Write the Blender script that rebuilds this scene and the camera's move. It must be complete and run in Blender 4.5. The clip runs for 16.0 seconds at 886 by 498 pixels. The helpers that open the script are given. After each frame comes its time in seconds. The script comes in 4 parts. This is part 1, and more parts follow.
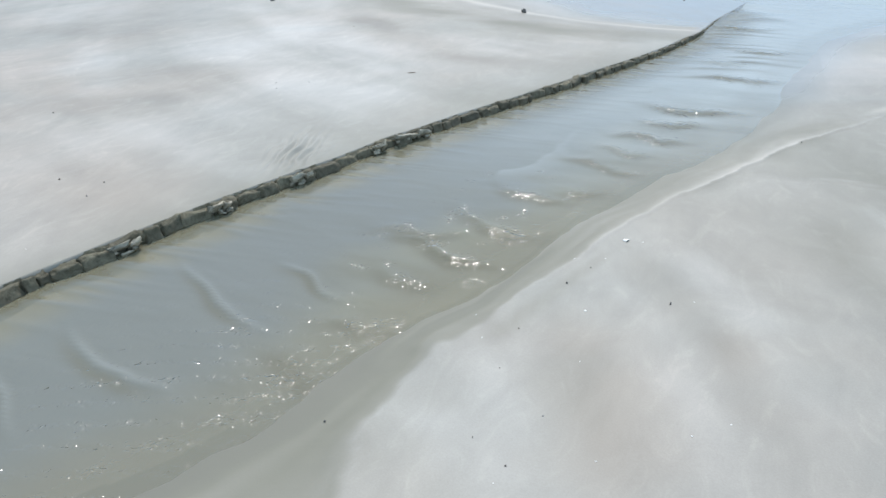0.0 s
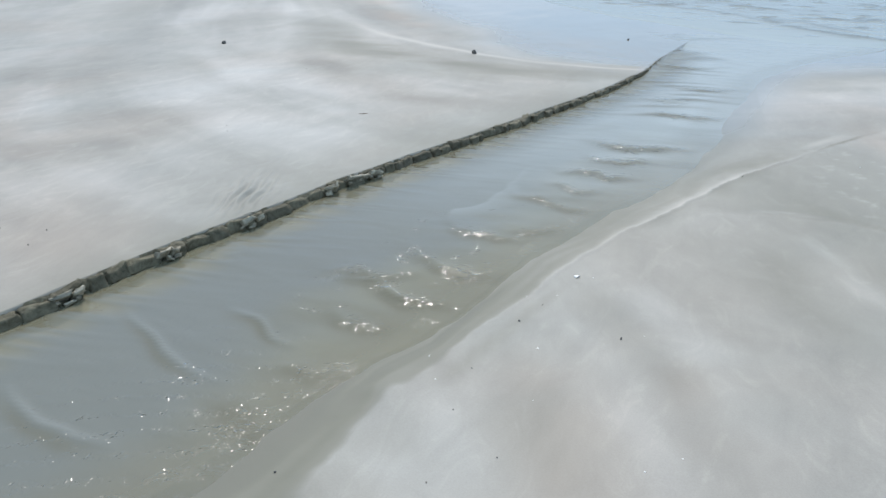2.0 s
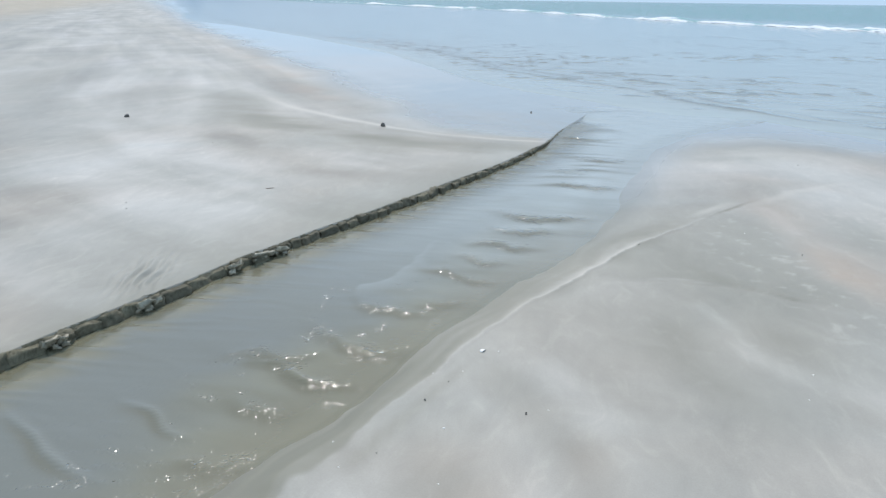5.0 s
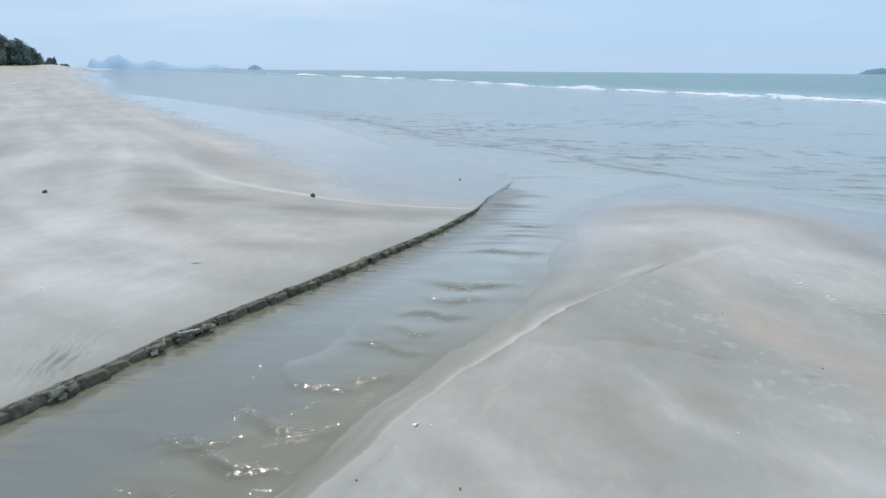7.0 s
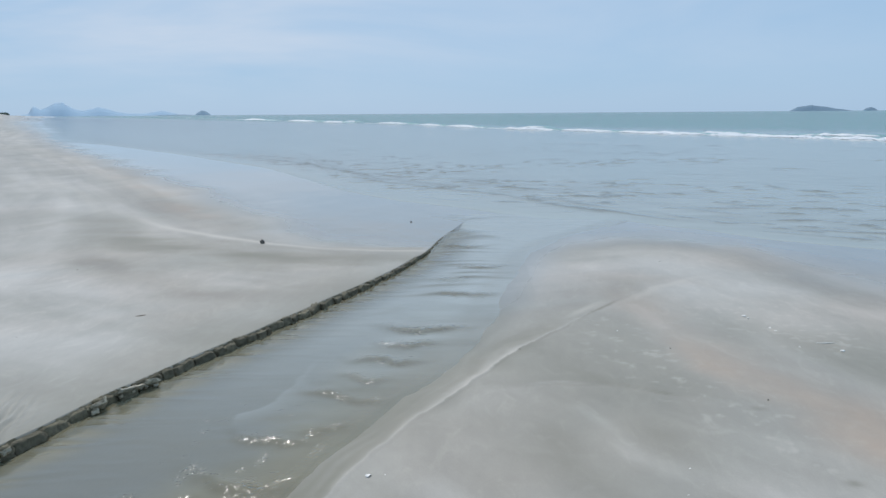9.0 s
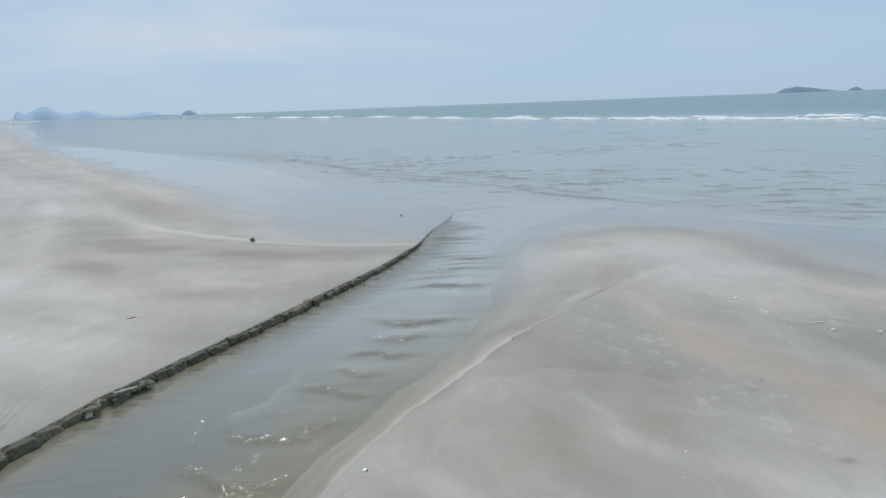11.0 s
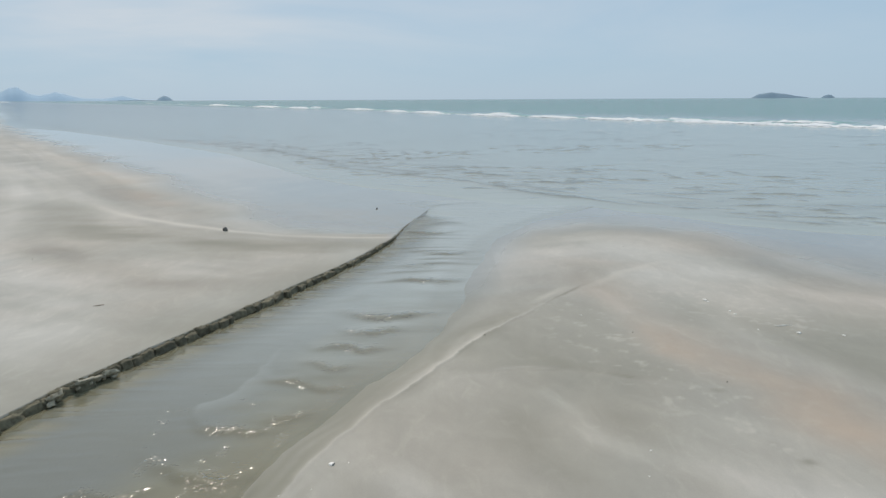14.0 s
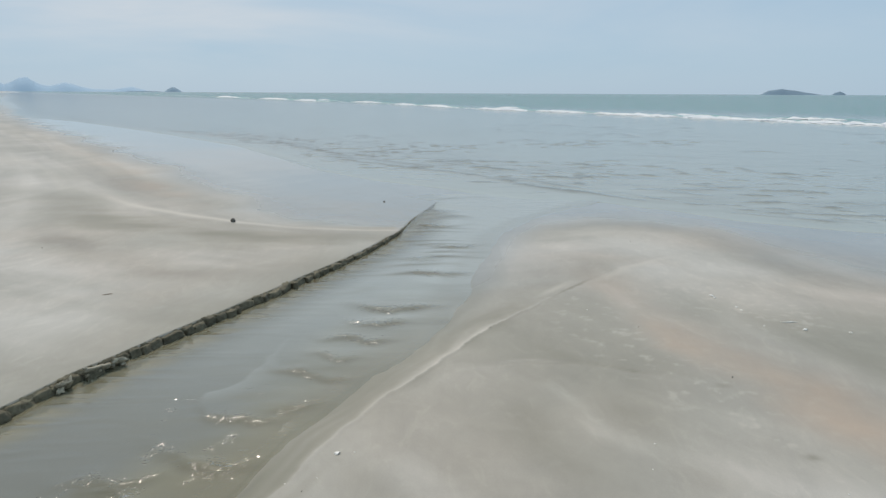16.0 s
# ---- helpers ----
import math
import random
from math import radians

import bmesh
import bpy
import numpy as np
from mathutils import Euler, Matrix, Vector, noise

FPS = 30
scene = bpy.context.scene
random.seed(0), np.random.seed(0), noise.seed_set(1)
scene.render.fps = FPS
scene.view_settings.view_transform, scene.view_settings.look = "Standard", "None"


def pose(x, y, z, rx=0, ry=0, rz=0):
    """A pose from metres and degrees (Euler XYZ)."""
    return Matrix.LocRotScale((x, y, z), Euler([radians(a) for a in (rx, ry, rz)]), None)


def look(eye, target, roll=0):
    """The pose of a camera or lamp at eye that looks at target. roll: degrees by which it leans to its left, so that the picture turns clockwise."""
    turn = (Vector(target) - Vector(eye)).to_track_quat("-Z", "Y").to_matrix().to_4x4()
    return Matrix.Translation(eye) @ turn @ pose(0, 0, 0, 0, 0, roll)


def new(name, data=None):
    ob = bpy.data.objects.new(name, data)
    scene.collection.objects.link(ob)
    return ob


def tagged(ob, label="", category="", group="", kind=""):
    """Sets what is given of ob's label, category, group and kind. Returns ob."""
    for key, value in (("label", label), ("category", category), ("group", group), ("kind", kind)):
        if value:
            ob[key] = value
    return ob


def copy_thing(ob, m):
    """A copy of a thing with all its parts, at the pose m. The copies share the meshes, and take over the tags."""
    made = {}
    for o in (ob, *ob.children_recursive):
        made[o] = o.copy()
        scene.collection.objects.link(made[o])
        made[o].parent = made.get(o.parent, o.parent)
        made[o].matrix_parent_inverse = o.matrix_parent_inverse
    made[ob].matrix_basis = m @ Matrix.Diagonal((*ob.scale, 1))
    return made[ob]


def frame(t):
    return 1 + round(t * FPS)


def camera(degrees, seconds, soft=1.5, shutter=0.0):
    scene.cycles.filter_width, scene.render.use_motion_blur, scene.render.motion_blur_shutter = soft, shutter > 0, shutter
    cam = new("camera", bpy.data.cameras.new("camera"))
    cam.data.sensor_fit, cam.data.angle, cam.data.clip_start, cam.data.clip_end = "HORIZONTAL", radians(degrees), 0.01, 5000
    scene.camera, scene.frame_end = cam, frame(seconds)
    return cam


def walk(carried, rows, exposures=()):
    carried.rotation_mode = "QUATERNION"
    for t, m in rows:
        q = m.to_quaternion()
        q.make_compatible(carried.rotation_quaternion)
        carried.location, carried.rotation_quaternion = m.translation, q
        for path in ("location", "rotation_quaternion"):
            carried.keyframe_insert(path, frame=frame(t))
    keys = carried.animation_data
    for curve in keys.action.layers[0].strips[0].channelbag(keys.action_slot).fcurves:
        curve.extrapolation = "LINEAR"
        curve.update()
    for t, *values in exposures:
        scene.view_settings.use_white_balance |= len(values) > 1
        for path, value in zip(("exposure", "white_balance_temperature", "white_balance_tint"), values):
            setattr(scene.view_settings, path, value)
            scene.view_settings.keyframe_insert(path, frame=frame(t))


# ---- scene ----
cam = camera(64.0, 16.0)

PATH = [
    (0.0, (-0.155, -0.073, 1.397), (-1.524, 3.195, -0.459), -0.44),
    (0.5, (-0.148, -0.067, 1.397), (-1.469, 3.248, -0.409), -0.29),
    (1.0, (-0.143, -0.064, 1.407), (-1.407, 3.295, -0.360), 0.14),
    (1.5, (-0.132, -0.061, 1.413), (-1.353, 3.338, -0.307), 0.10),
    (2.0, (-0.129, -0.056, 1.411), (-1.315, 3.379, -0.261), -0.25),
    (2.5, (-0.124, -0.051, 1.414), (-1.257, 3.419, -0.222), -0.05),
    (3.0, (-0.115, -0.046, 1.415), (-1.186, 3.464, -0.178), 0.29),
    (5.5, (-0.064, -0.014, 1.468), (-0.762, 3.724, 0.224), 0.48),
    (6.0, (-0.054, -0.010, 1.474), (-0.663, 3.772, 0.322), 0.15),
    (6.5, (-0.049, -0.008, 1.484), (-0.575, 3.814, 0.427), 0.25),
    (7.0, (-0.044, -0.007, 1.490), (-0.490, 3.847, 0.514), 0.43),
    (7.5, (-0.036, 0.001, 1.494), (-0.406, 3.881, 0.596), 0.63),
    (8.0, (-0.024, -0.000, 1.505), (-0.315, 3.904, 0.685), 0.47),
    (8.5, (-0.021, -0.003, 1.511), (-0.245, 3.919, 0.758), 0.17),
    (11.0, (-0.010, 0.005, 1.505), (-0.158, 3.923, 0.710), -2.13),
    (11.5, (-0.010, 0.016, 1.504), (-0.136, 3.929, 0.681), -2.20),
    (12.0, (-0.006, 0.017, 1.505), (-0.104, 3.928, 0.674), -2.02),
    (12.5, (0.003, 0.013, 1.503), (-0.066, 3.923, 0.664), -1.85),
    (13.0, (0.005, 0.011, 1.505), (-0.034, 3.923, 0.668), -1.16),
    (13.5, (0.003, 0.014, 1.506), (-0.026, 3.926, 0.674), -0.55),
    (14.0, (0.002, 0.015, 1.505), (-0.009, 3.929, 0.678), -0.25),
    (14.5, (0.004, 0.017, 1.501), (0.004, 3.930, 0.673), -0.01),
    (15.0, (0.011, 0.014, 1.497), (0.018, 3.927, 0.663), 0.30),
    (15.5, (0.004, 0.001, 1.502), (-0.034, 3.912, 0.663), 0.43),
    (16.0, (0.000, 0.000, 1.500), (-0.048, 3.906, 0.640), 0.26),
]
EXPOSURES = [(0.0, 0.30, 6510, 13), (0.5, 0.27, 6510, 13), (1.0, 0.18, 6500, 13), (3.0, 0.11, 6500, 13), (5.5, 0.11, 6500, 13), (6.0, 0.02, 6480, 13), (7.0, -0.02, 6470, 13), (8.5, -0.24, 6480, 13),
             (11.0, -0.24, 6790, 13), (13.0, -0.25, 7240, 13), (16.0, -0.25, 7310, 13)]
walk(cam, [(t, look(eye, target, roll)) for t, eye, target, roll in PATH], EXPOSURES)

# ---- sky and sun ----
SUN_HEIGHT, SUN_LEFT = 52.0, 20.0
world = bpy.data.worlds.new("hazy_sky")
scene.world = world
world.use_nodes = True
wt = world.node_tree
wt.nodes.clear()


def node(tree, kind, **kw):
    n = tree.nodes.new(kind)
    for key, value in kw.items():
        n.inputs[key.replace("_", " ")].default_value = value
    return n


def ramp(tree, stops):
    n = tree.nodes.new("ShaderNodeValToRGB")
    e = n.color_ramp.elements
    while len(e) < len(stops):
        e.new(0.5)
    for el, (p, c) in zip(e, stops):
        el.position, el.color = p, (c if len(c) == 4 else (*c, 1))
    return n


def mixc(tree, fac, a, b, blend="MIX"):
    """Mixes two colours; each input is a socket or a value."""
    n = tree.nodes.new("ShaderNodeMix")
    n.data_type, n.blend_type = "RGBA", blend
    for i, v in ((0, fac), (6, a), (7, b)):
        if isinstance(v, bpy.types.NodeSocket):
            tree.links.new(v, n.inputs[i])
        else:
            n.inputs[i].default_value = v if i == 0 else (*v, 1)
    return n.outputs[2]


def calc(tree, op, a, b=0.0, c=0.0, clamp=False):
    n = tree.nodes.new("ShaderNodeMath")
    n.operation, n.use_clamp = op, clamp
    for i, v in enumerate((a, b, c)):
        if isinstance(v, bpy.types.NodeSocket):
            tree.links.new(v, n.inputs[i])
        else:
            n.inputs[i].default_value = v
    return n.outputs[0]


sky = wt.nodes.new("ShaderNodeTexSky")
sky.sky_type, sky.sun_disc, sky.sun_elevation, sky.sun_rotation = "NISHITA", False, radians(SUN_HEIGHT), radians(-SUN_LEFT)
sky.air_density, sky.dust_density, sky.ozone_density = 1.0, 0.3, 2.0
tc = node(wt, "ShaderNodeTexCoord")
mp = node(wt, "ShaderNodeMapping", Scale=(1.6, 1.6, 7.0))
wt.links.new(tc.outputs["Generated"], mp.inputs["Vector"])
cn = node(wt, "ShaderNodeTexNoise", Scale=1.3, Detail=5.0, Roughness=0.55, Distortion=0.4)
wt.links.new(mp.outputs[0], cn.inputs["Vector"])
cr = ramp(wt, [(0.36, (0, 0, 0)), (0.70, (1, 1, 1))])
wt.links.new(cn.outputs["Fac"], cr.inputs[0])
bank = wt.nodes.new("ShaderNodeSeparateXYZ")
wt.links.new(tc.outputs["Generated"], bank.inputs[0])
cloud = calc(wt, "MULTIPLY", cr.outputs[0], calc(wt, "MULTIPLY_ADD", bank.outputs[0], -0.75, 0.58, clamp=True))
cloud = calc(wt, "MULTIPLY", cloud, calc(wt, "MULTIPLY_ADD", bank.outputs[2], 11.0, 0.10, clamp=True))
hz = mixc(wt, 0.86, sky.outputs[0], (4.15, 6.5, 9.1))
skymix = mixc(wt, cloud, hz, (6.95, 8.15, 9.5))
bg = node(wt, "ShaderNodeBackground", Strength=0.10)
wt.links.new(skymix, bg.inputs[0])
wo = node(wt, "ShaderNodeOutputWorld")
wt.links.new(bg.outputs[0], wo.inputs[0])

sun = new("sun", bpy.data.lights.new("sun", "SUN"))
sun.data.energy, sun.data.angle, sun.data.color = 2.6, radians(0.6), (1.0, 0.96, 0.9)
sh, sl = radians(SUN_HEIGHT), radians(SUN_LEFT)
SUN_DIR = Vector((-math.sin(sl) * math.cos(sh), math.cos(sl) * math.cos(sh), math.sin(sh)))
sun.rotation_mode = "QUATERNION"
sun.rotation_quaternion = SUN_DIR.to_track_quat("Z", "Y")


# ---- plan: lines on the sand, in metres ----
SCARP = [(-9.5, -45), (-4.2, -10), (-3.3, -3), (-2.95, -0.6), (-2.8, 0.6), (-2.66, 1.46), (-2.55, 1.89), (-2.42, 2.4), (-2.32, 2.72), (-2.16, 3.2), (-2.06, 3.62),
         (-1.96, 3.85), (-1.84, 4.2), (-1.6, 4.75), (-1.36, 5.4), (-1.05, 6.25), (-0.83, 6.92), (-0.6, 7.78), (-0.5, 8.7), (-0.35, 9.5)]
RIDGE = [(-6.8, -45), (-2.3, -10), (-1.5, -3), (-1.08, 0), (-0.90, 0.96), (-0.95, 1.3), (-0.98, 1.5), (-0.86, 1.94), (-0.68, 2.42), (-0.52, 2.9), (-0.34, 3.35), (-0.1, 3.8),
         (0.25, 4.43), (0.48, 4.74), (0.89, 5.38), (1.18, 5.74), (1.53, 6.23), (1.87, 6.53), (2.23, 6.84)]
WATERSIDE = [(-7.8, -45), (-3.0, -10), (-2.2, -3), (-1.9, 0), (-1.6, 0.8), (-1.35, 1.2), (-1.22, 1.6), (-1.05, 2.04), (-0.9, 2.5), (-0.75, 3.0), (-0.5, 3.6),
             (-0.28, 4.15), (-0.09, 4.72), (0.13, 5.7), (0.34, 6.8), (0.6, 8.0), (1.0, 8.85), (1.6, 9.7), (2.2, 10.6)]
DAMP = [(-3000, 4600), (-127, 195), (-30, 48), (-19, 32), (-11, 21.3), (-6.5, 15), (-4.5, 12), (-3.4, 10.6), (-2.7, 9.3), (-1.95, 8.6), (-1.06, 8.2),
        (-0.3, 8.05), (0.95, 8.33), (1.75, 8.67), (2.43, 8.6), (2.96, 8.1), (3.2, 7.3), (3.3, 6.4), (3.5, 5.9), (5, 5.0), (10, 3.2), (40, -6),
        (3000, -900)]
SEASIDE = [(-3000, 4700), (-130, 206), (-41, 68), (-30, 47.5), (-20, 38.5), (-11.8, 29), (-6, 21.5), (-4, 18), (-2.3, 14.8), (-1, 13.2), (0.2, 12.2),
           (1.3, 11.0), (2.3, 10.8), (3.3, 10.0), (3.9, 9.2), (4.6, 8.8), (5.3, 8.5), (10, 6.5), (40, -3), (3000, -880)]
PEACH = [(1.35, 6.2), (1.28, 5.5), (1.36, 4.7), (1.53, 4.1), (1.72, 3.6), (1.9, 3.1), (2.05, 2.6), (2.2, 1.5)]
SWASH_MARK = [(-60, 78), (-20, 25.5), (-8.84, 13.77), (-6.11, 11.32), (-4.3, 9.5), (-3.35, 8.79), (-2.53, 8.22), (-1.81, 7.99), (-1.02, 7.88), (-0.55, 7.9)]
# short standing ripples in the stream: middle, half width, strength
RIFFLES = [(-0.21, 8.33, .28, .9), (-0.02, 7.2, .26, .7), (-0.28, 6.6, .18, .45), (-0.10, 6.02, .26, .6), (-0.40, 5.0, .28, 1), (-0.50, 4.67, .18, .8), (-0.60, 4.33, .20, .9),
           (-0.70, 4.04, .14, .7), (-0.75, 3.72, .22, .7), (-0.76, 3.33, .12, .6), (-1.03, 3.2, .17, .9), (-1.05, 2.76, .20, 1), (-1.40, 2.60, .17, .8), (-1.12, 2.42, .17, .9),
           (-1.26, 2.18, .13, .7), (-1.24, 1.8, .14, .9), (-1.33, 1.48, .13, .7)]
GULLY = [(-0.12, 3.76), (0.2, 3.83), (0.47, 3.88), (0.69, 3.88), (0.91, 3.8), (1.15, 3.7)]

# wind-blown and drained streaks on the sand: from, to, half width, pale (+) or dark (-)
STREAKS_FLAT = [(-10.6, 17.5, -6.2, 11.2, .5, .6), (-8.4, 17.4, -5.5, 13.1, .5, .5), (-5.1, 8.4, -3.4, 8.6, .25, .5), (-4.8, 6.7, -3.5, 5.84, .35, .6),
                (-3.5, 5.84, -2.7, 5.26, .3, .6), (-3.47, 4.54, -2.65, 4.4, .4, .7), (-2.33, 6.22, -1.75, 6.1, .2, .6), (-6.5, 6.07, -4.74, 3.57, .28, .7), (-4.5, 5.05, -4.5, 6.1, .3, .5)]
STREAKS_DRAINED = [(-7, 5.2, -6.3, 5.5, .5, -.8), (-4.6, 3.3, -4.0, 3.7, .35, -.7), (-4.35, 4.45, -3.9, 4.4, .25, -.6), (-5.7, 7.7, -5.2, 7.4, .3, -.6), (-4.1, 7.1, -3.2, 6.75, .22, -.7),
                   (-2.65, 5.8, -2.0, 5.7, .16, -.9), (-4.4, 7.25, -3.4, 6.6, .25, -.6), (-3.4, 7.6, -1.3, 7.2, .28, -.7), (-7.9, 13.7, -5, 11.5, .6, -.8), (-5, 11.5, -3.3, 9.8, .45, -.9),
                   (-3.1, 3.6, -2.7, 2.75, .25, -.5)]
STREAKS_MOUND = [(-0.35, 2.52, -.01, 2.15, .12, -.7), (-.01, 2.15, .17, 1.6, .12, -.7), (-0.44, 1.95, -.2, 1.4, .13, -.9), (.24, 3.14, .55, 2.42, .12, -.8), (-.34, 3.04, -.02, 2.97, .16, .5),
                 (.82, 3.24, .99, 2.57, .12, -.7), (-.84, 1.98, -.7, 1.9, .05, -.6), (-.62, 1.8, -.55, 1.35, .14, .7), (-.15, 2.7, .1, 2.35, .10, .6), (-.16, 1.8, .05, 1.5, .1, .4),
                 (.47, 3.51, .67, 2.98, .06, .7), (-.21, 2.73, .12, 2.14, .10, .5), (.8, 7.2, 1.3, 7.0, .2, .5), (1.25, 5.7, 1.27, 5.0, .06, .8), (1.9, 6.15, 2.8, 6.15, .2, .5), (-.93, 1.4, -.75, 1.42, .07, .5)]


def side(line, x, y):
    """Signed distance to an open line, positive on its right-hand side."""
    p = np.array(line, float)
    best = np.full(x.shape, 1e18)
    sign = np.ones(x.shape)
    for a, b in zip(p[:-1], p[1:]):
        d = b - a
        s = np.clip(((x - a[0]) * d[0] + (y - a[1]) * d[1]) / (d @ d), 0, 1)
        qx, qy = x - a[0] - s * d[0], y - a[1] - s * d[1]
        r = qx * qx + qy * qy
        near = r < best
        best = np.where(near, r, best)
        sign = np.where(near, np.where(qx * d[1] - qy * d[0] >= 0, 1.0, -1.0), sign)
    return np.sqrt(best) * sign


def vnoise(x, y, seed=0):
    """Smooth noise in -1 to 1 at unit grain."""
    xi, yi = np.floor(x), np.floor(y)
    fx, fy = x - xi, y - yi
    fx, fy = fx * fx * (3 - 2 * fx), fy * fy * (3 - 2 * fy)

    def h(i, j):
        v = np.sin(i * 127.1 + j * 311.7 + seed * 74.7) * 43758.5453
        return (v - np.floor(v)) * 2 - 1
    return (h(xi, yi) * (1 - fx) + h(xi + 1, yi) * fx) * (1 - fy) + (h(xi, yi + 1) * (1 - fx) + h(xi + 1, yi + 1) * fx) * fy


def fbm(x, y, seed=0, n=4):
    out, amp = 0 * x, 1.0
    for k in range(n):
        out = out + amp * vnoise(x * 2**k + 13.1 * k, y * 2**k - 7.3 * k, seed + k)
        amp *= 0.5
    return out / 1.6


def step(a, b, v):
    s = np.clip((v - a) / (b - a), 0, 1)
    return s * s * (3 - 2 * s)


SEA = -0.06


def stream_level(y):
    return np.interp(y, [-45, 1, 3.5, 9, 10.5, 12], [-0.048, -0.050, -0.053, -0.0575, -0.060, -0.07])


def ground(x, y):
    """Height of the sand and its attributes: wet (film of water), dampness with some painted shade, peach, dry."""
    ds, dr, dw = side(SCARP, x, y), side(RIDGE, x, y), side(WATERSIDE, x, y)
    dw = dw + 0.05 * fbm(x * 2.2, y * 2.2, 83, 3) * (np.abs(dw) < 0.8)
    near = (np.abs(dr) < 0.6) * (y < 12)
    dr = dr + near * ((0.024 + 0.05 * step(2.4, 1.6, y)) * fbm(x * 4, y * 4, 81, 3) + 0.004 * vnoise(x * 19, y * 19, 84))
    de, dk = -side(DAMP, x, y), -side(SEASIDE, x, y)
    dk = dk + 0.30 * fbm(x * 0.9, y * 0.9, 27, 3) * (dk < 3) * (dk > -3)
    soft = 0.010 * fbm(x * 0.7, y * 0.45, 3) + 0.004 * fbm(x * 2.3 + 0.8 * y, y * 0.9, 9)
    # dry flat that slopes to the wet strand and below the sea
    strand = np.clip(de / np.maximum(de - dk, 1e-3), 0, 1)
    z = soft * (1 - strand) - 0.018 * step(-3.8, -0.8, de) - 0.034 * step(-0.8, 0.5, de) - 0.020 * strand ** 1.3 - 0.012 * np.clip(dk, 0, 40) - 0.004 * np.clip(dk - 40, 0, 300)
    z = z + 0.0075 * np.clip(-de - 9, 0, 240) * step(0, 30, -de) * (x < 0) + (0.16 * np.clip(-de - 15, 0, 12) + 0.012 * np.clip(-de - 27, 0, 60)) * (x < 0)
    berm = (x < 0) * step(150, 260, y) * (2.65 * step(0.5, 7.5, -de) + 0.004 * np.clip(-de - 8, 0, 200))
    z = np.where(berm > 0.02, np.maximum(z, berm), z)
    # the channel
    inside = step(-0.014, 0.014, ds)
    depth = step(0.0, 0.30, -dw)
    level = stream_level(y)
    bed = level - 0.004 - 0.035 * depth + 0.008 * depth * np.sin(y * 17 + 3 * x + 2 * vnoise(x * 2, y * 2, 4))
    span = np.clip(dw / np.maximum(dw - dr, 1e-3), 0, 1)
    bank = level - 0.004 + (z + 0.004 - level) * (0.15 * span + 0.85 * span ** 1.6) + (0.0010 * np.sin(span * 17 + 2 * vnoise(x * 3, y * 3, 86)) + 0.0015 * fbm(x * 7, y * 7, 88, 2)) * (span > 0) * (span < 1) * step(5.5, 3.5, y)
    low = step(4.6, 6.0, y)
    bank = bank * (1 - low) + low * (level + step(0, 1.1, dw) * (z - level))
    channel = np.where(dw < 0, bed, np.where((dr < 0) | (y > 6.8), bank, z))
    torn = np.clip(0.6 + 0.9 * vnoise(x * 2.2, y * 2.2, 71), 0, 1) * step(2.0, 2.6, y) * step(6.9, 6.2, y)
    right = np.where(dr >= 0, z - (0.006 * torn + 0.001) * step(0.0, 0.014, dr) * np.exp(-dr / 0.12), channel)
    right = np.where(y > 6.9, channel, right)
    ends = step(11.5, 9.5, y)
    zz = np.where(y < 11.5, z * (1 - inside * ends) + right * inside * ends, z)
    # small crest on the ridge, side gully, ripple patch
    dg = side(GULLY, x, y) + 0.02 * vnoise(x * 5, y * 5, 90)
    zz = zz - 0.010 * step(-0.005, 0.035, dg) * np.exp(-np.clip(dg, 0, 9) / 0.22) * (dg < 1.0) * step(-0.1, 0.45, x) * step(1.3, 0.95, x) * (y > 3)
    patch = np.exp(-((0.96 * (x + 2.45) + 0.27 * (y - 3.22)) / 0.125) ** 2 - ((0.96 * (y - 3.22) - 0.27 * (x + 2.45)) / 0.27) ** 2) * (ds < -0.03)
    ribs = np.sin((0.957 * x + 0.29 * y) * 92 + 1.9 * vnoise(x * 5, y * 7, 2) + 0.8 * vnoise(x * 14, y * 14, 4))
    zz = zz + 0.014 * patch * ribs
    pits = np.exp(-((x + 0.98) / 0.16) ** 2 - ((y - 1.27) / 0.12) ** 2) + 0.5 * np.exp(-((x + 0.6) / 0.35) ** 2 - ((y - 1.5) / 0.3) ** 2)
    zz = zz - 0.006 * pits * np.clip(fbm(x * 11, y * 11, 101, 3), 0, 1)
    wet = step(-0.7, 1.3, de + 0.45 * fbm(x * 0.8, y * 0.8, 21)) * step(0.0, 0.22, ds * 10 * (y < 8.2) + (y >= 8.2) + (ds < 0))
    wet = np.where((dr > 0) & (y < 6.9), step(-0.8, 1.6, de + 0.5 * fbm(x * 0.9, y * 0.9, 21)), wet)
    wet = np.maximum(wet, (0.04 + 0.3 * step(3.6, 5.0, y)) * (ds > 0) * (dr < 0) * step(0.85, 0.0, span) * (y < 7))
    film = (ds > 0) * (y < 11) * 0.75 * low * step(0.6, -0.05, dw)
    wet = np.maximum(wet, film)
    wash = (ds > 0) * ((1 - low) * np.where(dw < 0, 0.9, 1.0 + 0.22 * step(0.98, 0.10, span)) * (1 - 0.30 * step(2.4, 3.4, y)) * step(1.03, 0.90, np.where(dr < 0, span, 2.0)) + (0.55 + 0.20 * step(6.4, 5.2, y)) * low * step(0.38, -0.1, dw)) * (y < 11)
    wash = wash * (1 - (dr < 0) * (dw > 0.02) * (1 - low) * 0.30 * np.clip(0.3 + vnoise(span * 7 + 1.5 * vnoise(x * 2, y * 2, 98), y * 1.6 + x, 99), 0, 1))
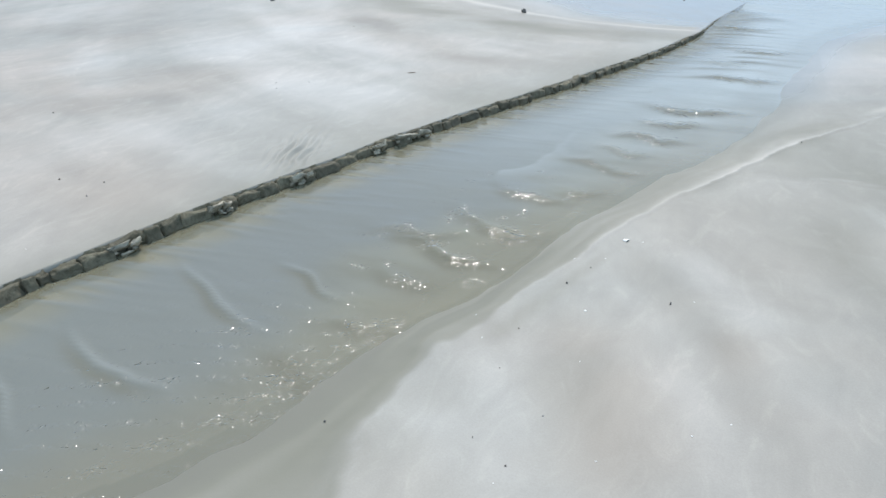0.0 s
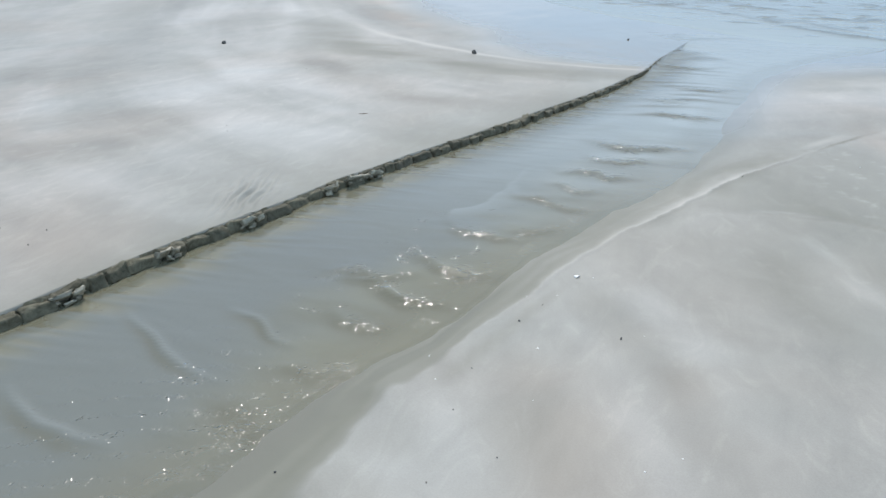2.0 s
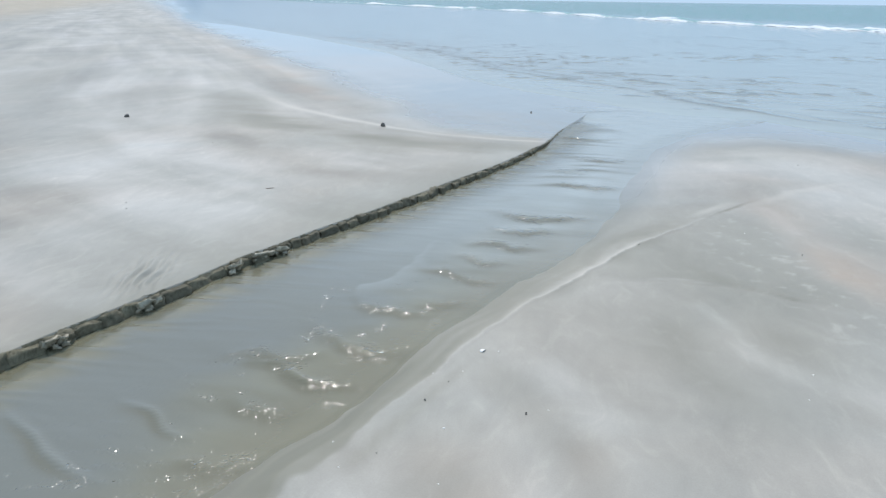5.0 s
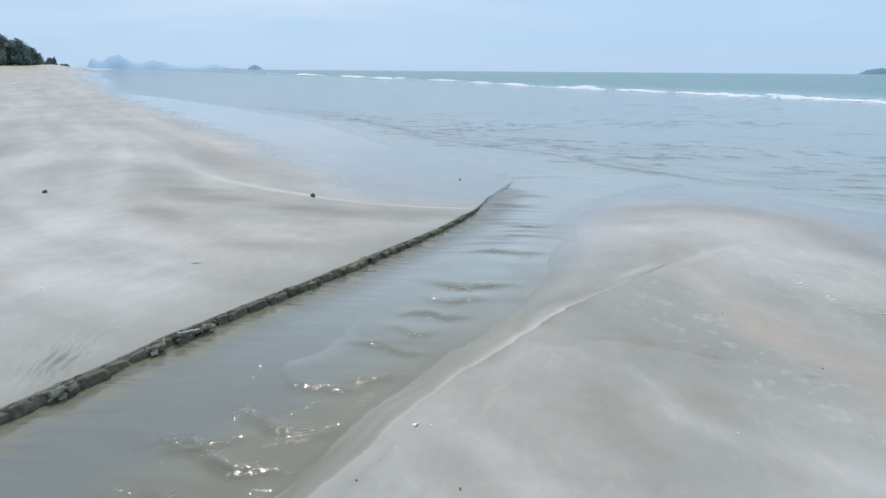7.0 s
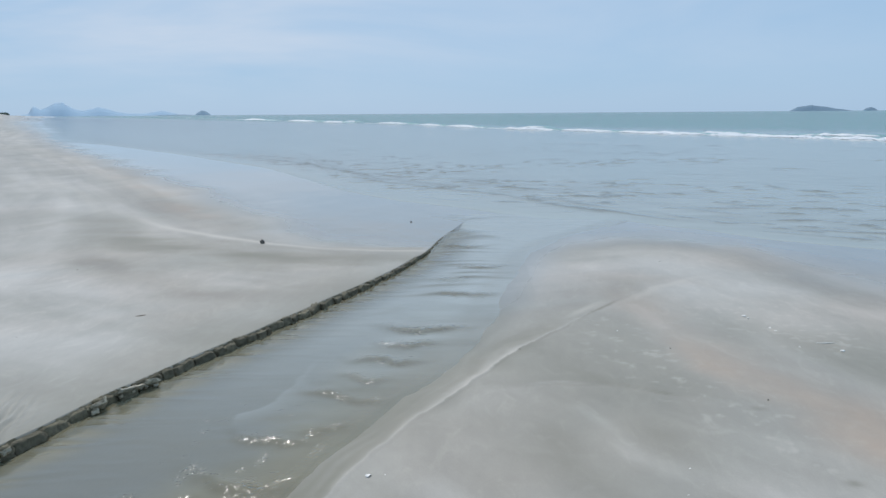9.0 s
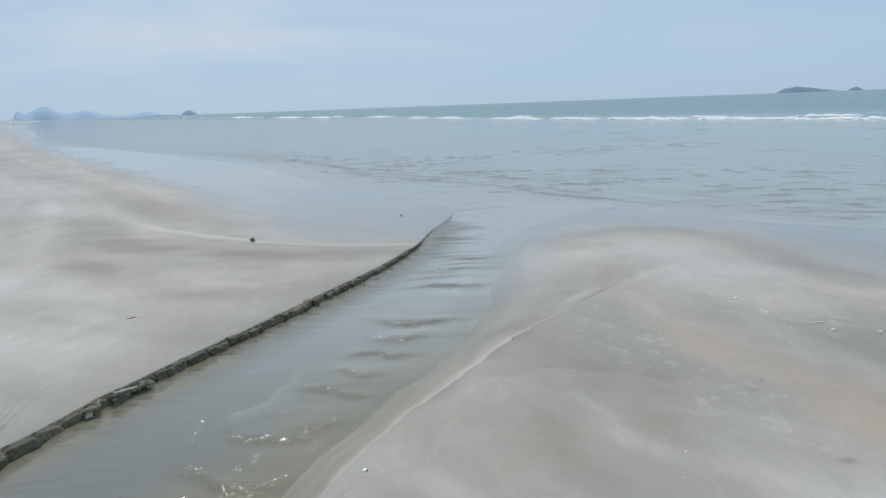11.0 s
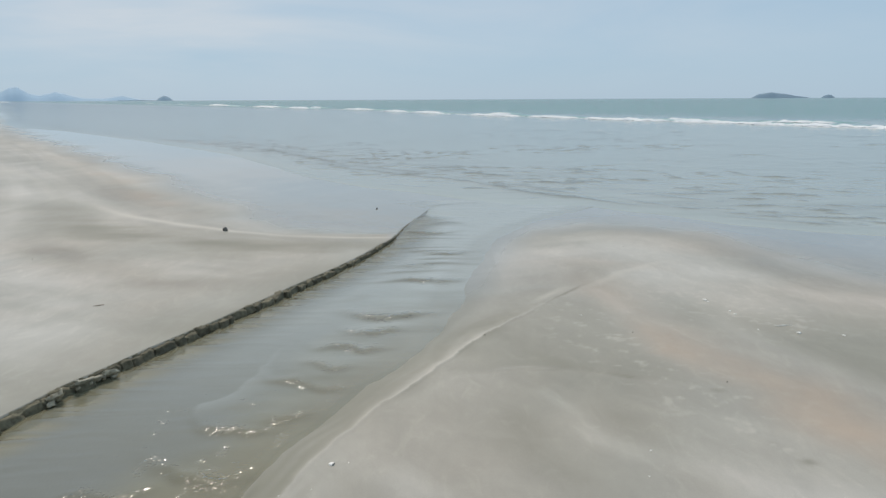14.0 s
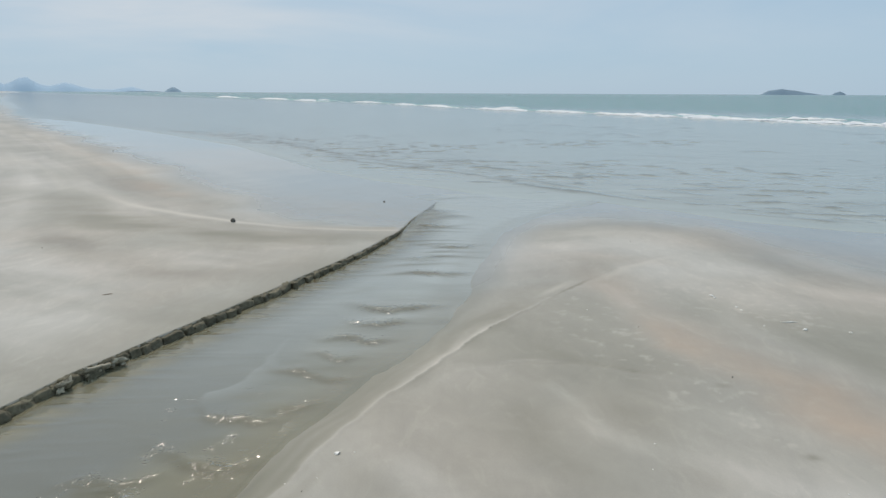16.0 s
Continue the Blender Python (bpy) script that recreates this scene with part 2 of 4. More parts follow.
    flat = 0.67 * (dr > 0) * np.exp(-((dr - 0.45) / (0.85 + 0.3 * step(4.4, 3.6, y))) ** 4) * (0.66 * step(1.6, 2.8, y) + 0.36 * step(0.05, -0.04, dg) * step(3.2, 3.7, y)) * step(5.6, 4.8, y) * (0.85 + 0.6 * fbm((0.76 * x + 0.65 * y) * 2.6, (0.65 * x - 0.76 * y) * 0.6, 33, 3))
    flat = np.maximum(flat, 0.5 * (dr > 0) * (ds > 0) * np.exp(-(dr / 0.5) ** 2) * step(2.7, 1.9, y) * (0.5 + 0.8 * fbm(x * 2.5, y * 2.5, 104)))
    damp = np.maximum(np.maximum(wash, np.where(x > 0.5, 0.45, 0.7) * wet), np.clip(flat, 0, 1))
    damp = np.maximum(damp, 0.85 * (dr > 0) * (ds > 0) * np.exp(-dr / 0.30) * step(3.1, 3.6, y) * step(5.0, 4.5, y) * (0.9 + 0.3 * vnoise(x * 4, y * 4, 117)))
    for sx_, sy_, r_ in ((1.54, 2.77, 0.035), (1.44, 3.52, 0.05), (1.02, 3.72, 0.03)):
        damp = np.maximum(damp, 0.9 * np.exp(-((x - sx_) / r_) ** 2 - ((y - sy_) / (r_ * 0.8)) ** 2))
    damp = np.maximum(damp, 0.45 * (ds > 0) * np.exp(-((dr - 0.085) / 0.05) ** 2) * step(1.7, 2.0, y) * step(2.9, 2.5, y))
    beyond = side(PEACH, x, y)
    damp = np.maximum(damp, 0.6 * step(-0.40, -0.75, beyond) * step(-2.4, -1.3, beyond) * step(2.6, 3.4, y) * step(5.3, 4.6, y) * (x > 1))
    damp = np.maximum(damp, (0.62 + 0.2 * fbm(x * 1.5, y * 1.5, 36)) * (ds < 0) * np.exp(ds / (0.22 + 0.40 * step(2.3, 4.2, y))) * step(8, 6, y))
    dp = side(PEACH, x, y) + 0.13 * fbm(x * 2.6, y * 2.6, 103, 4) * (y < 9) * (x < 6) * (y > 0)
    peach = np.where(dp > 0.06, np.exp(-((dp - 0.06) / 0.17) ** 2), np.exp(-((dp - 0.06) / 0.36) ** 2)) * step(6.0, 4.3, y) * (0.5 + 0.5 * step(4.9, 4.0, y)) * (0.75 + 0.5 * fbm(x * 2.2, y * 2.2, 31)) + 0.35 * np.exp(-((dp - 0.05) / 0.2) ** 2) * step(6.4, 5.6, y) * step(4.6, 5.2, y)
    zz = zz - 0.0035 * np.clip(fbm(x * 15, y * 15, 118, 3), 0, 1) * np.exp(-((dp - 0.1) / 0.45) ** 2) * step(4.8, 4.2, y) * (y > 1)
    damp = damp * (1 - 0.85 * np.exp(-(dp / 0.30) ** 4) * step(6.6, 5.8, y))
    mark = side(SWASH_MARK, x, y) + 0.10 * vnoise(x * 0.9, y * 0.9, 91)
    damp = np.maximum(damp, 0.95 * np.exp(-((mark - 0.75) / 0.6) ** 2) * (0.55 + 0.7 * fbm(x * 0.8, y * 2.0, 92, 3)) * (ds < 0) * step(-7, -4, x))
    damp = np.maximum(damp, 0.24 * np.exp(-((mark - 0.20) / 0.13) ** 2) * (ds < 0) * step(-5, -3, x))
    # rib troughs darkened through the colour, standing in for their shade
    damp = np.maximum(damp, 0.40 * patch * step(0.2, -0.7, ribs))
    peach = np.maximum(peach, 0.30 * np.exp(-((x + 3.0) / 0.55) ** 2 - ((y - 2.4) / 0.35) ** 2) * (0.7 + 0.5 * fbm(x * 3, y * 3, 105)))
    for sx_, sy_, wx_, wy_, much in ((-0.32, 1.65, 0.17, 0.42, 0.30), (-4.3, 3.9, 0.6, 0.6, 0.26), (-0.45, 1.95, 0.2, 0.15, 0.25), (0.0, 2.05, 0.12, 0.2, 0.15)):
        peach = np.maximum(peach, much * np.exp(-((x - sx_) / wx_) ** 2 - ((y - sy_) / wy_) ** 2) * (0.75 + 0.6 * fbm(x * 3, y * 3, 119, 3)))
    # bleached dry sand: ridge crest, swash mark, scuffs on the mound
    bleach = np.where(dr < 0, np.exp(-(dr / (0.034 + 0.022 * step(3.1, 3.6, y))) ** 2), np.exp(-dr / 0.008)) * (0.32 + 0.30 * step(2.9, 3.6, y)) * step(1.8, 2.8, y) * step(4.9, 4.2, y) * (0.75 + 0.5 * vnoise(x * 5, y * 5, 93))
    bleach = np.maximum(bleach, 0.7 * np.exp(-((dr + 0.10) / 0.05) ** 2) * step(4.4, 4.8, y) * step(5.9, 5.3, y) * step(0.0, 0.5, vnoise(x * 4, y * 4, 94)))
    bleach = np.maximum(bleach, np.exp(-(mark / (0.05 + 0.006 * np.clip(-x, 0, 20))) ** 2) * (ds < 0) * (0.66 + 0.4 * vnoise(x * 1.1, y * 1.1, 95)) * step(-7.5, -3.6, x))
    scuffed = np.maximum(np.exp(-((dp + 0.85) / 0.6) ** 2) * step(4.2, 4.7, y) * step(6.6, 5.6, y), np.exp(-((dp - 0.42) / 0.28) ** 2) * step(2.4, 3.0, y) * step(5.8, 4.8, y))
    bleach = np.maximum(bleach, scuffed * (0.20 + 0.45 * step(0.25, 0.75, fbm(x * 14, y * 16, 96, 4))))
    bleach = np.maximum(bleach, 0.55 * np.exp(-((x - 1.5) / 0.9) ** 2 - ((y - 7.75) / 0.4) ** 2) * (0.6 + 0.6 * fbm(x * 1.5, y * 4, 97, 3)))
    bleach = np.maximum(bleach, 0.4 * np.exp(-((dg - 0.01) / 0.014) ** 2) * step(0.2, 0.4, x) * step(0.72, 0.5, x) * (y > 3) * (y < 4.5))
    # moist gully floor, with the shade of its slope put into the tone
    damp = np.maximum(damp, 0.9 * np.clip(0.8 + 0.5 * vnoise(x * 6, y * 6, 102), 0, 1) * np.exp(-((dg - 0.014) / 0.022) ** 2) * step(0.5, 0.8, x) * step(1.25, 1.0, x) * (y > 3) * (y < 4.5))
    # thin shadow line at the ridge's small step, painted as darker sand
    damp = np.maximum(damp, 1.2 * np.exp(-(dr / 0.02) ** 2) * step(4.7, 5.2, y) * step(5.9, 5.5, y) * np.clip(0.6 + vnoise(x * 3, y * 3, 100), 0, 1))
    damp = np.maximum(damp, 0.15 * np.exp(-((dr + 0.12) / 0.12) ** 2) * step(5.2, 5.7, y) * step(6.9, 6.4, y))
    bleach = np.maximum(bleach, 0.45 * np.exp(-((dr - 0.07) / 0.06) ** 2) * step(5.5, 5.9, y) * step(6.8, 6.3, y))
    damp = np.where(damp > 1, damp, damp * (1 - 0.3 * bleach))
    bleach = np.clip(bleach, 0, 1) * (1 - wet)
    damp = damp * (1 - 0.8 * bleach)
    peach = np.maximum(peach, (0.26 + 0.4 * fbm(x * 1.6, y * 1.6, 35)) * np.exp(-((de + 0.55) / 0.4) ** 2) * step(-2.8, -4.5, x))
    dry = step(9.2, 11, -de + 2 * fbm(x * 0.1, y * 0.1, 5)) * (x < 0)
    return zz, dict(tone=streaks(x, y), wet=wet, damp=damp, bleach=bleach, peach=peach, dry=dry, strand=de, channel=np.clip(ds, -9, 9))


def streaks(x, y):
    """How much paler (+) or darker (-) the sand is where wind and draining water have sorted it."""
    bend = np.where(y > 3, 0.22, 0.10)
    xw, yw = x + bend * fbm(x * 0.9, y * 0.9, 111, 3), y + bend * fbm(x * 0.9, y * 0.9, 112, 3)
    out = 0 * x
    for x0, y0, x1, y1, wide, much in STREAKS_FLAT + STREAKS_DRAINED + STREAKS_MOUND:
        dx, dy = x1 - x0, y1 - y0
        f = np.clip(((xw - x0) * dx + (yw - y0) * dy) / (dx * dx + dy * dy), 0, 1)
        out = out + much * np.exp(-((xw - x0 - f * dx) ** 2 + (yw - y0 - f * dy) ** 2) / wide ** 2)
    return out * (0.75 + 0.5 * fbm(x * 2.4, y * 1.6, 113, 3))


def knots(a, b, fine, far_a, far_b, grow=1.06):
    """Even steps from a to b that widen outwards."""
    mid = list(np.arange(a, b + fine / 2, fine))
    up, s = [], fine
    while mid[-1] + sum(up) < far_b:
        s *= grow
        up.append(s)
    down, s = [], fine
    while mid[0] - sum(down) > far_a:
        s *= grow
        down.append(s)
    return np.concatenate([(mid[0] - np.cumsum(down))[::-1], mid, mid[-1] + np.cumsum(up)])


def sheet(name, X, Y, Z, attrs, mat):
    """A grid mesh with float attributes on its points."""
    ny, nx = X.shape
    me = bpy.data.meshes.new(name)
    me.vertices.add(nx * ny)
    me.vertices.foreach_set("co", np.stack([X, Y, Z], -1).astype(np.float32).ravel())
    i = (np.arange(ny - 1)[:, None] * nx + np.arange(nx - 1)).ravel()
    quads = np.stack([i, i + 1, i + nx + 1, i + nx], -1).astype(np.int32)
    me.loops.add(quads.size)
    me.loops.foreach_set("vertex_index", quads.ravel())
    me.polygons.add(len(quads))
    me.polygons.foreach_set("loop_start", np.arange(0, quads.size, 4, dtype=np.int32))
    me.polygons.foreach_set("use_smooth", np.ones(len(quads), bool))
    me.update(calc_edges=True)
    for key, v in attrs.items():
        me.attributes.new(key, "FLOAT", "POINT").data.foreach_set("value", v.astype(np.float32).ravel())
    me.materials.append(mat)
    return new(name, me)


# ---- materials ----
def material(name):
    m = bpy.data.materials.new(name)
    m.use_nodes = True
    t = m.node_tree
    t.nodes.clear()
    out = t.nodes.new("ShaderNodeOutputMaterial")
    return m, t, out


def attr(t, name):
    n = t.nodes.new("ShaderNodeAttribute")
    n.attribute_name = name
    return n.outputs["Fac"]


def noise_at(t, vec, scale, detail=4.0, rough=0.55, distort=0.0, stretch=(1, 1, 1)):
    m = node(t, "ShaderNodeMapping", Scale=stretch)
    t.links.new(vec, m.inputs["Vector"])
    n = node(t, "ShaderNodeTexNoise", Scale=scale, Detail=detail, Roughness=rough, Distortion=distort)
    t.links.new(m.outputs[0], n.inputs["Vector"])
    return n.outputs["Fac"]


def sand_material():
    m, t, out = material("damp_beach_sand")
    pos = node(t, "ShaderNodeNewGeometry").outputs["Position"]
    wet, damp, peach, dry, strand = (attr(t, k) for k in ("wet", "damp", "peach", "dry", "strand"))
    # wind streaks follow the strand
    sep = t.nodes.new("ShaderNodeSeparateXYZ")
    t.links.new(pos, sep.inputs[0])
    com = t.nodes.new("ShaderNodeCombineXYZ")
    t.links.new(calc(t, "MULTIPLY", strand, 1.0), com.inputs[0])
    t.links.new(calc(t, "MULTIPLY", calc(t, "SUBTRACT", sep.outputs[1], sep.outputs[0]), 0.16), com.inputs[1])
    streak = noise_at(t, com.outputs[0], 1.15, 5.0, 0.5, 0.6)
    com2 = t.nodes.new("ShaderNodeCombineXYZ")
    t.links.new(strand, com2.inputs[0])
    t.links.new(calc(t, "MULTIPLY", calc(t, "SUBTRACT", sep.outputs[1], sep.outputs[0]), 0.055), com2.inputs[1])
    t.links.new(calc(t, "MULTIPLY", streak, 0.6), com2.inputs[2])
    reach = noise_at(t, com2.outputs[0], 0.62, 5.0, 0.55, 0.3)
    com3 = t.nodes.new("ShaderNodeCombineXYZ")
    t.links.new(strand, com3.inputs[0])
    t.links.new(calc(t, "MULTIPLY", calc(t, "SUBTRACT", sep.outputs[1], sep.outputs[0]), 0.085), com3.inputs[1])
    t.links.new(calc(t, "MULTIPLY", streak, 0.35), com3.inputs[2])
    thread = noise_at(t, com3.outputs[0], 1.1, 3.0, 0.45, 0.8)
    streak = calc(t, "ADD", calc(t, "MULTIPLY", streak, 0.26), calc(t, "ADD", calc(t, "MULTIPLY", reach, 0.40), calc(t, "MULTIPLY", thread, 0.34)))
    patch = noise_at(t, pos, 0.55, 4.0, 0.5, 0.9, (1.0, 0.55, 1))
    tone = calc(t, "ADD", calc(t, "MULTIPLY", streak, 0.74), calc(t, "MULTIPLY", patch, 0.26))
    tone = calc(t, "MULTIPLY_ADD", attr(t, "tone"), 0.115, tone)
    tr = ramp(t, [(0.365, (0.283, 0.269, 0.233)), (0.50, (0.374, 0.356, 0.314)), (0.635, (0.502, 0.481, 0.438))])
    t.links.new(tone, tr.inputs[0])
    fine = noise_at(t, pos, 160.0, 3.0, 0.7)
    fr = ramp(t, [(0.3, (0.94, 0.94, 0.94)), (0.7, (1.04, 1.04, 1.04))])
    t.links.new(fine, fr.inputs[0])
    col = mixc(t, 1.0, tr.outputs[0], fr.outputs[0], "MULTIPLY")
    swirl = noise_at(t, pos, 1.7, 6.0, 0.6, 1.4, (1.0, 0.6, 1))
    close = node(t, "ShaderNodeMapRange")
    t.links.new(sep.outputs[1], close.inputs["Value"])
    for key, v in (("From Min", 4.0), ("From Max", 13.0), ("To Min", 1.0), ("To Max", 0.2)):
        close.inputs[key].default_value = v
    near_by = close.outputs[0]
    sr = ramp(t, [(0.34, (0.92, 0.925, 0.925)), (0.66, (1.08, 1.075, 1.07))])
    t.links.new(swirl, sr.inputs[0])
    col = mixc(t, near_by, col, sr.outputs[0], "MULTIPLY")
    scuff = noise_at(t, pos, 7.0, 5.0, 0.62, 1.8, (1.0, 0.45, 1))
    cr_ = ramp(t, [(0.34, (0.95, 0.95, 0.95)), (0.56, (1.0, 1.0, 1.0)), (0.72, (1.11, 1.11, 1.10))])
    t.links.new(scuff, cr_.inputs[0])
    col = mixc(t, near_by, col, cr_.outputs[0], "MULTIPLY")
    mottle = noise_at(t, com3.outputs[0], 0.65, 5.0, 0.6, 1.3)
    mr = ramp(t, [(0.36, (0.87, 0.875, 0.89)), (0.5, (1.0, 1.0, 1.0)), (0.62, (1.08, 1.075, 1.06))])
    t.links.new(mottle, mr.inputs[0])
    col = mixc(t, calc(t, "SUBTRACT", 1.0, near_by), col, mr.outputs[0], "MULTIPLY")
    blush = noise_at(t, pos, 0.42, 3.0, 0.5, 0.6)
    br = ramp(t, [(0.42, (1.0, 1.0, 1.0)), (0.66, (1.06, 0.985, 0.945))])
    t.links.new(blush, br.inputs[0])
    col = mixc(t, near_by, col, br.outputs[0], "MULTIPLY")
    col = mixc(t, calc(t, "MULTIPLY", peach, 0.66, clamp=True), col, (0.465, 0.350, 0.262))
    col = mixc(t, calc(t, "MULTIPLY", attr(t, "bleach"), 0.85, clamp=True), col, (0.55, 0.51, 0.44))
    col = mixc(t, calc(t, "MULTIPLY", dry, 0.65), col, (0.40, 0.325, 0.225))
    col = mixc(t, calc(t, "MULTIPLY", damp, 0.97, clamp=True), col, (0.222, 0.212, 0.165))
    col = mixc(t, calc(t, "MULTIPLY_ADD", damp, 2.0, -2.0, clamp=True), col, (0.170, 0.162, 0.132))
    b = node(t, "ShaderNodeBsdfPrincipled", IOR=1.4)
    t.links.new(calc(t, "MULTIPLY_ADD", wet, 0.3, 0.2), b.inputs["Specular IOR Level"])
    t.links.new(col, b.inputs["Base Color"])
    gloss = calc(t, "MULTIPLY_ADD", streak, 0.2, 0.42)
    rough = calc(t, "ADD", calc(t, "MULTIPLY", gloss, calc(t, "SUBTRACT", 1.0, wet)), calc(t, "MULTIPLY", wet, 0.06))
    t.links.new(rough, b.inputs["Roughness"])
    t.links.new(calc(t, "MULTIPLY", wet, 0.25), b.inputs["Coat Weight"])
    b.inputs["Coat Roughness"].default_value = 0.04
    bump = node(t, "ShaderNodeBump", Strength=0.36, Distance=0.003)
    grain = calc(t, "ADD", calc(t, "MULTIPLY", fine, 0.35), noise_at(t, pos, 9.0, 5.0, 0.6, 0.5))
    t.links.new(calc(t, "MULTIPLY", grain, calc(t, "SUBTRACT", 1.0, calc(t, "MULTIPLY", wet, 0.9))), bump.inputs["Height"])
    t.links.new(bump.outputs[0], b.inputs["Normal"])
    t.links.new(b.outputs[0], out.inputs[0])
    return m


def water_material(name, mud_near, mud_far, bumps, rough=0.02, detail=3.0):
    """Clear film over the bed, clouded by mud and darkened on ripple faces, with a Fresnel gloss. bumps: scale,
    stretch, distance.
    """
    m, t, out = material(name)
    pos = node(t, "ShaderNodeNewGeometry").outputs["Position"]
    deep, rip, cloud, silt_shade = attr(t, "deep"), attr(t, "rip"), attr(t, "cloud"), attr(t, "silt_shade")
    pale = attr(t, "pale")
    col = mixc(t, deep, mud_near, mud_far)
    var = noise_at(t, pos, 0.8, 4.0, 0.5, 0.8)
    col = mixc(t, calc(t, "MULTIPLY_ADD", var, 0.5, -0.1), col, tuple(c * 0.75 for c in mud_near))
    # sky sheen on far water and arc crests as colour, and the plume
    col = mixc(t, pale, col, (0.44, 0.475, 0.455))
    # stirred mud, plus the shade of ripple faces, as one dark colour
    col = mixc(t, calc(t, "MULTIPLY", silt_shade, 0.8, clamp=True), col, (0.150, 0.142, 0.10))
    dif = node(t, "ShaderNodeBsdfDiffuse")
    t.links.new(col, dif.inputs[0])
    tra = node(t, "ShaderNodeBsdfTransparent", Color=(0.93, 0.95, 0.93, 1))
    body = t.nodes.new("ShaderNodeMixShader")
    t.links.new(calc(t, "MULTIPLY", cloud, 1.0, clamp=True), body.inputs[0])
    t.links.new(tra.outputs[0], body.inputs[1])
    t.links.new(dif.outputs[0], body.inputs[2])
    prev = None
    for scale, stretch, dist, calm, *source in bumps:
        rough_by = attr(t, source[0]) if source else rip
        bm_ = node(t, "ShaderNodeBump", Strength=1.0)
        h = noise_at(t, pos, scale, detail, 0.5, 0.5, stretch)
        t.links.new(h, bm_.inputs["Height"])
        t.links.new(calc(t, "MULTIPLY", calc(t, "MULTIPLY_ADD", rough_by, 1.0 - calm, calm), dist), bm_.inputs["Distance"])
        if prev:
            t.links.new(prev, bm_.inputs["Normal"])
        else:
            t.links.new(bm_.outputs[0], dif.inputs["Normal"])
        prev = bm_.outputs[0]
    glo = node(t, "ShaderNodeBsdfGlossy", Roughness=rough)
    fre = node(t, "ShaderNodeFresnel", IOR=1.33)
    t.links.new(prev, glo.inputs["Normal"])
    t.links.new(prev, fre.inputs["Normal"])
    mix = t.nodes.new("ShaderNodeMixShader")
    t.links.new(fre.outputs[0], mix.inputs[0])
    t.links.new(body.outputs[0], mix.inputs[1])
    t.links.new(glo.outputs[0], mix.inputs[2])
    t.links.new(mix.outputs[0], out.inputs[0])
    return m


def rough_material(name, a, b, scale, rough=0.6, bumpy=0.01, detail=6.0, random_tone=0.0):
    m, t, out = material(name)
    pos = node(t, "ShaderNodeNewGeometry").outputs["Position"]
    n = noise_at(t, pos, scale, detail, 0.65, 0.3)
    r = ramp(t, [(0.32, a), (0.7, b)])
    t.links.new(n, r.inputs[0])
    col = r.outputs[0]
    if random_tone:
        info = t.nodes.new("ShaderNodeObjectInfo")
        k = calc(t, "MULTIPLY_ADD", info.outputs["Random"], random_tone, 1 - random_tone / 2)
        com = t.nodes.new("ShaderNodeCombineColor")
        for i in range(3):
            t.links.new(k, com.inputs[i])
        col = mixc(t, 1.0, col, com.outputs[0], "MULTIPLY")
    p = node(t, "ShaderNodeBsdfPrincipled", Roughness=rough)
    t.links.new(col, p.inputs["Base Color"])
    bump = node(t, "ShaderNodeBump", Strength=0.8, Distance=bumpy)
    t.links.new(n, bump.inputs["Height"])
    t.links.new(bump.outputs[0], p.inputs["Normal"])
    t.links.new(p.outputs[0], out.inputs[0])
    return m


SAND = sand_material()
STREAM = water_material("shallow_stream_water", (0.270, 0.252, 0.170), (0.189, 0.200, 0.184),
                        [(7.0, (0.6, 1.3, 1), 0.022, 0.10), (48.0, (1.0, 1.1, 1), 0.050, 0.010), (20.0, (1.0, 0.6, 1), 0.033, 0.0, "chop")], 0.11, 1.0)
SEAWATER = water_material("silty_sea_water", (0.50, 0.552, 0.512), (0.115, 0.285, 0.27),
                          [(1.1, (0.5, 1.5, 1), 0.22, 0.01), (6.0, (0.6, 1.5, 1), 0.003, 0.2)], 0.07)
MUD = rough_material("dark_wet_sand", (0.060, 0.053, 0.031), (0.200, 0.176, 0.115), 30.0, 0.85, 0.014, 6.0, 0.45)
def foam_material():
    m, t, out = material("sea_foam")
    pos = node(t, "ShaderNodeNewGeometry").outputs["Position"]
    n = noise_at(t, pos, 2.5, 5.0, 0.6)
    r = ramp(t, [(0.3, (0.88, 0.89, 0.89)), (0.7, (0.96, 0.96, 0.96))])
    t.links.new(n, r.inputs[0])
    d, tr = node(t, "ShaderNodeBsdfDiffuse"), node(t, "ShaderNodeBsdfTranslucent")
    t.links.new(r.outputs[0], d.inputs[0])
    t.links.new(r.outputs[0], tr.inputs[0])
    mx = node(t, "ShaderNodeMixShader", Fac=0.15)
    t.links.new(d.outputs[0], mx.inputs[1])
    t.links.new(tr.outputs[0], mx.inputs[2])
    t.links.new(mx.outputs[0], out.inputs[0])
    return m


FOAM = foam_material()
STONE = rough_material("dark_pebble", (0.07, 0.065, 0.055), (0.19, 0.175, 0.15), 40.0, 0.6, 0.004)
SHELL = rough_material("bleached_shell", (0.76, 0.73, 0.67), (0.93, 0.91, 0.86), 60.0, 0.5, 0.002)
# the islet's blue-grey is distance haze put into its colour
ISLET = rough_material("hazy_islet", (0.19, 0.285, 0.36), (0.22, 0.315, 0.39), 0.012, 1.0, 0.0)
# leaf green paled and greyed, so distance haze sits in the colour
LEAF = rough_material("haze_paled_foliage", (0.150, 0.195, 0.165), (0.205, 0.245, 0.21), 0.8, 0.9, 0.0)
BARK = rough_material("grey_bark", (0.07, 0.06, 0.05), (0.16, 0.14, 0.12), 3.0, 0.9, 0.03)
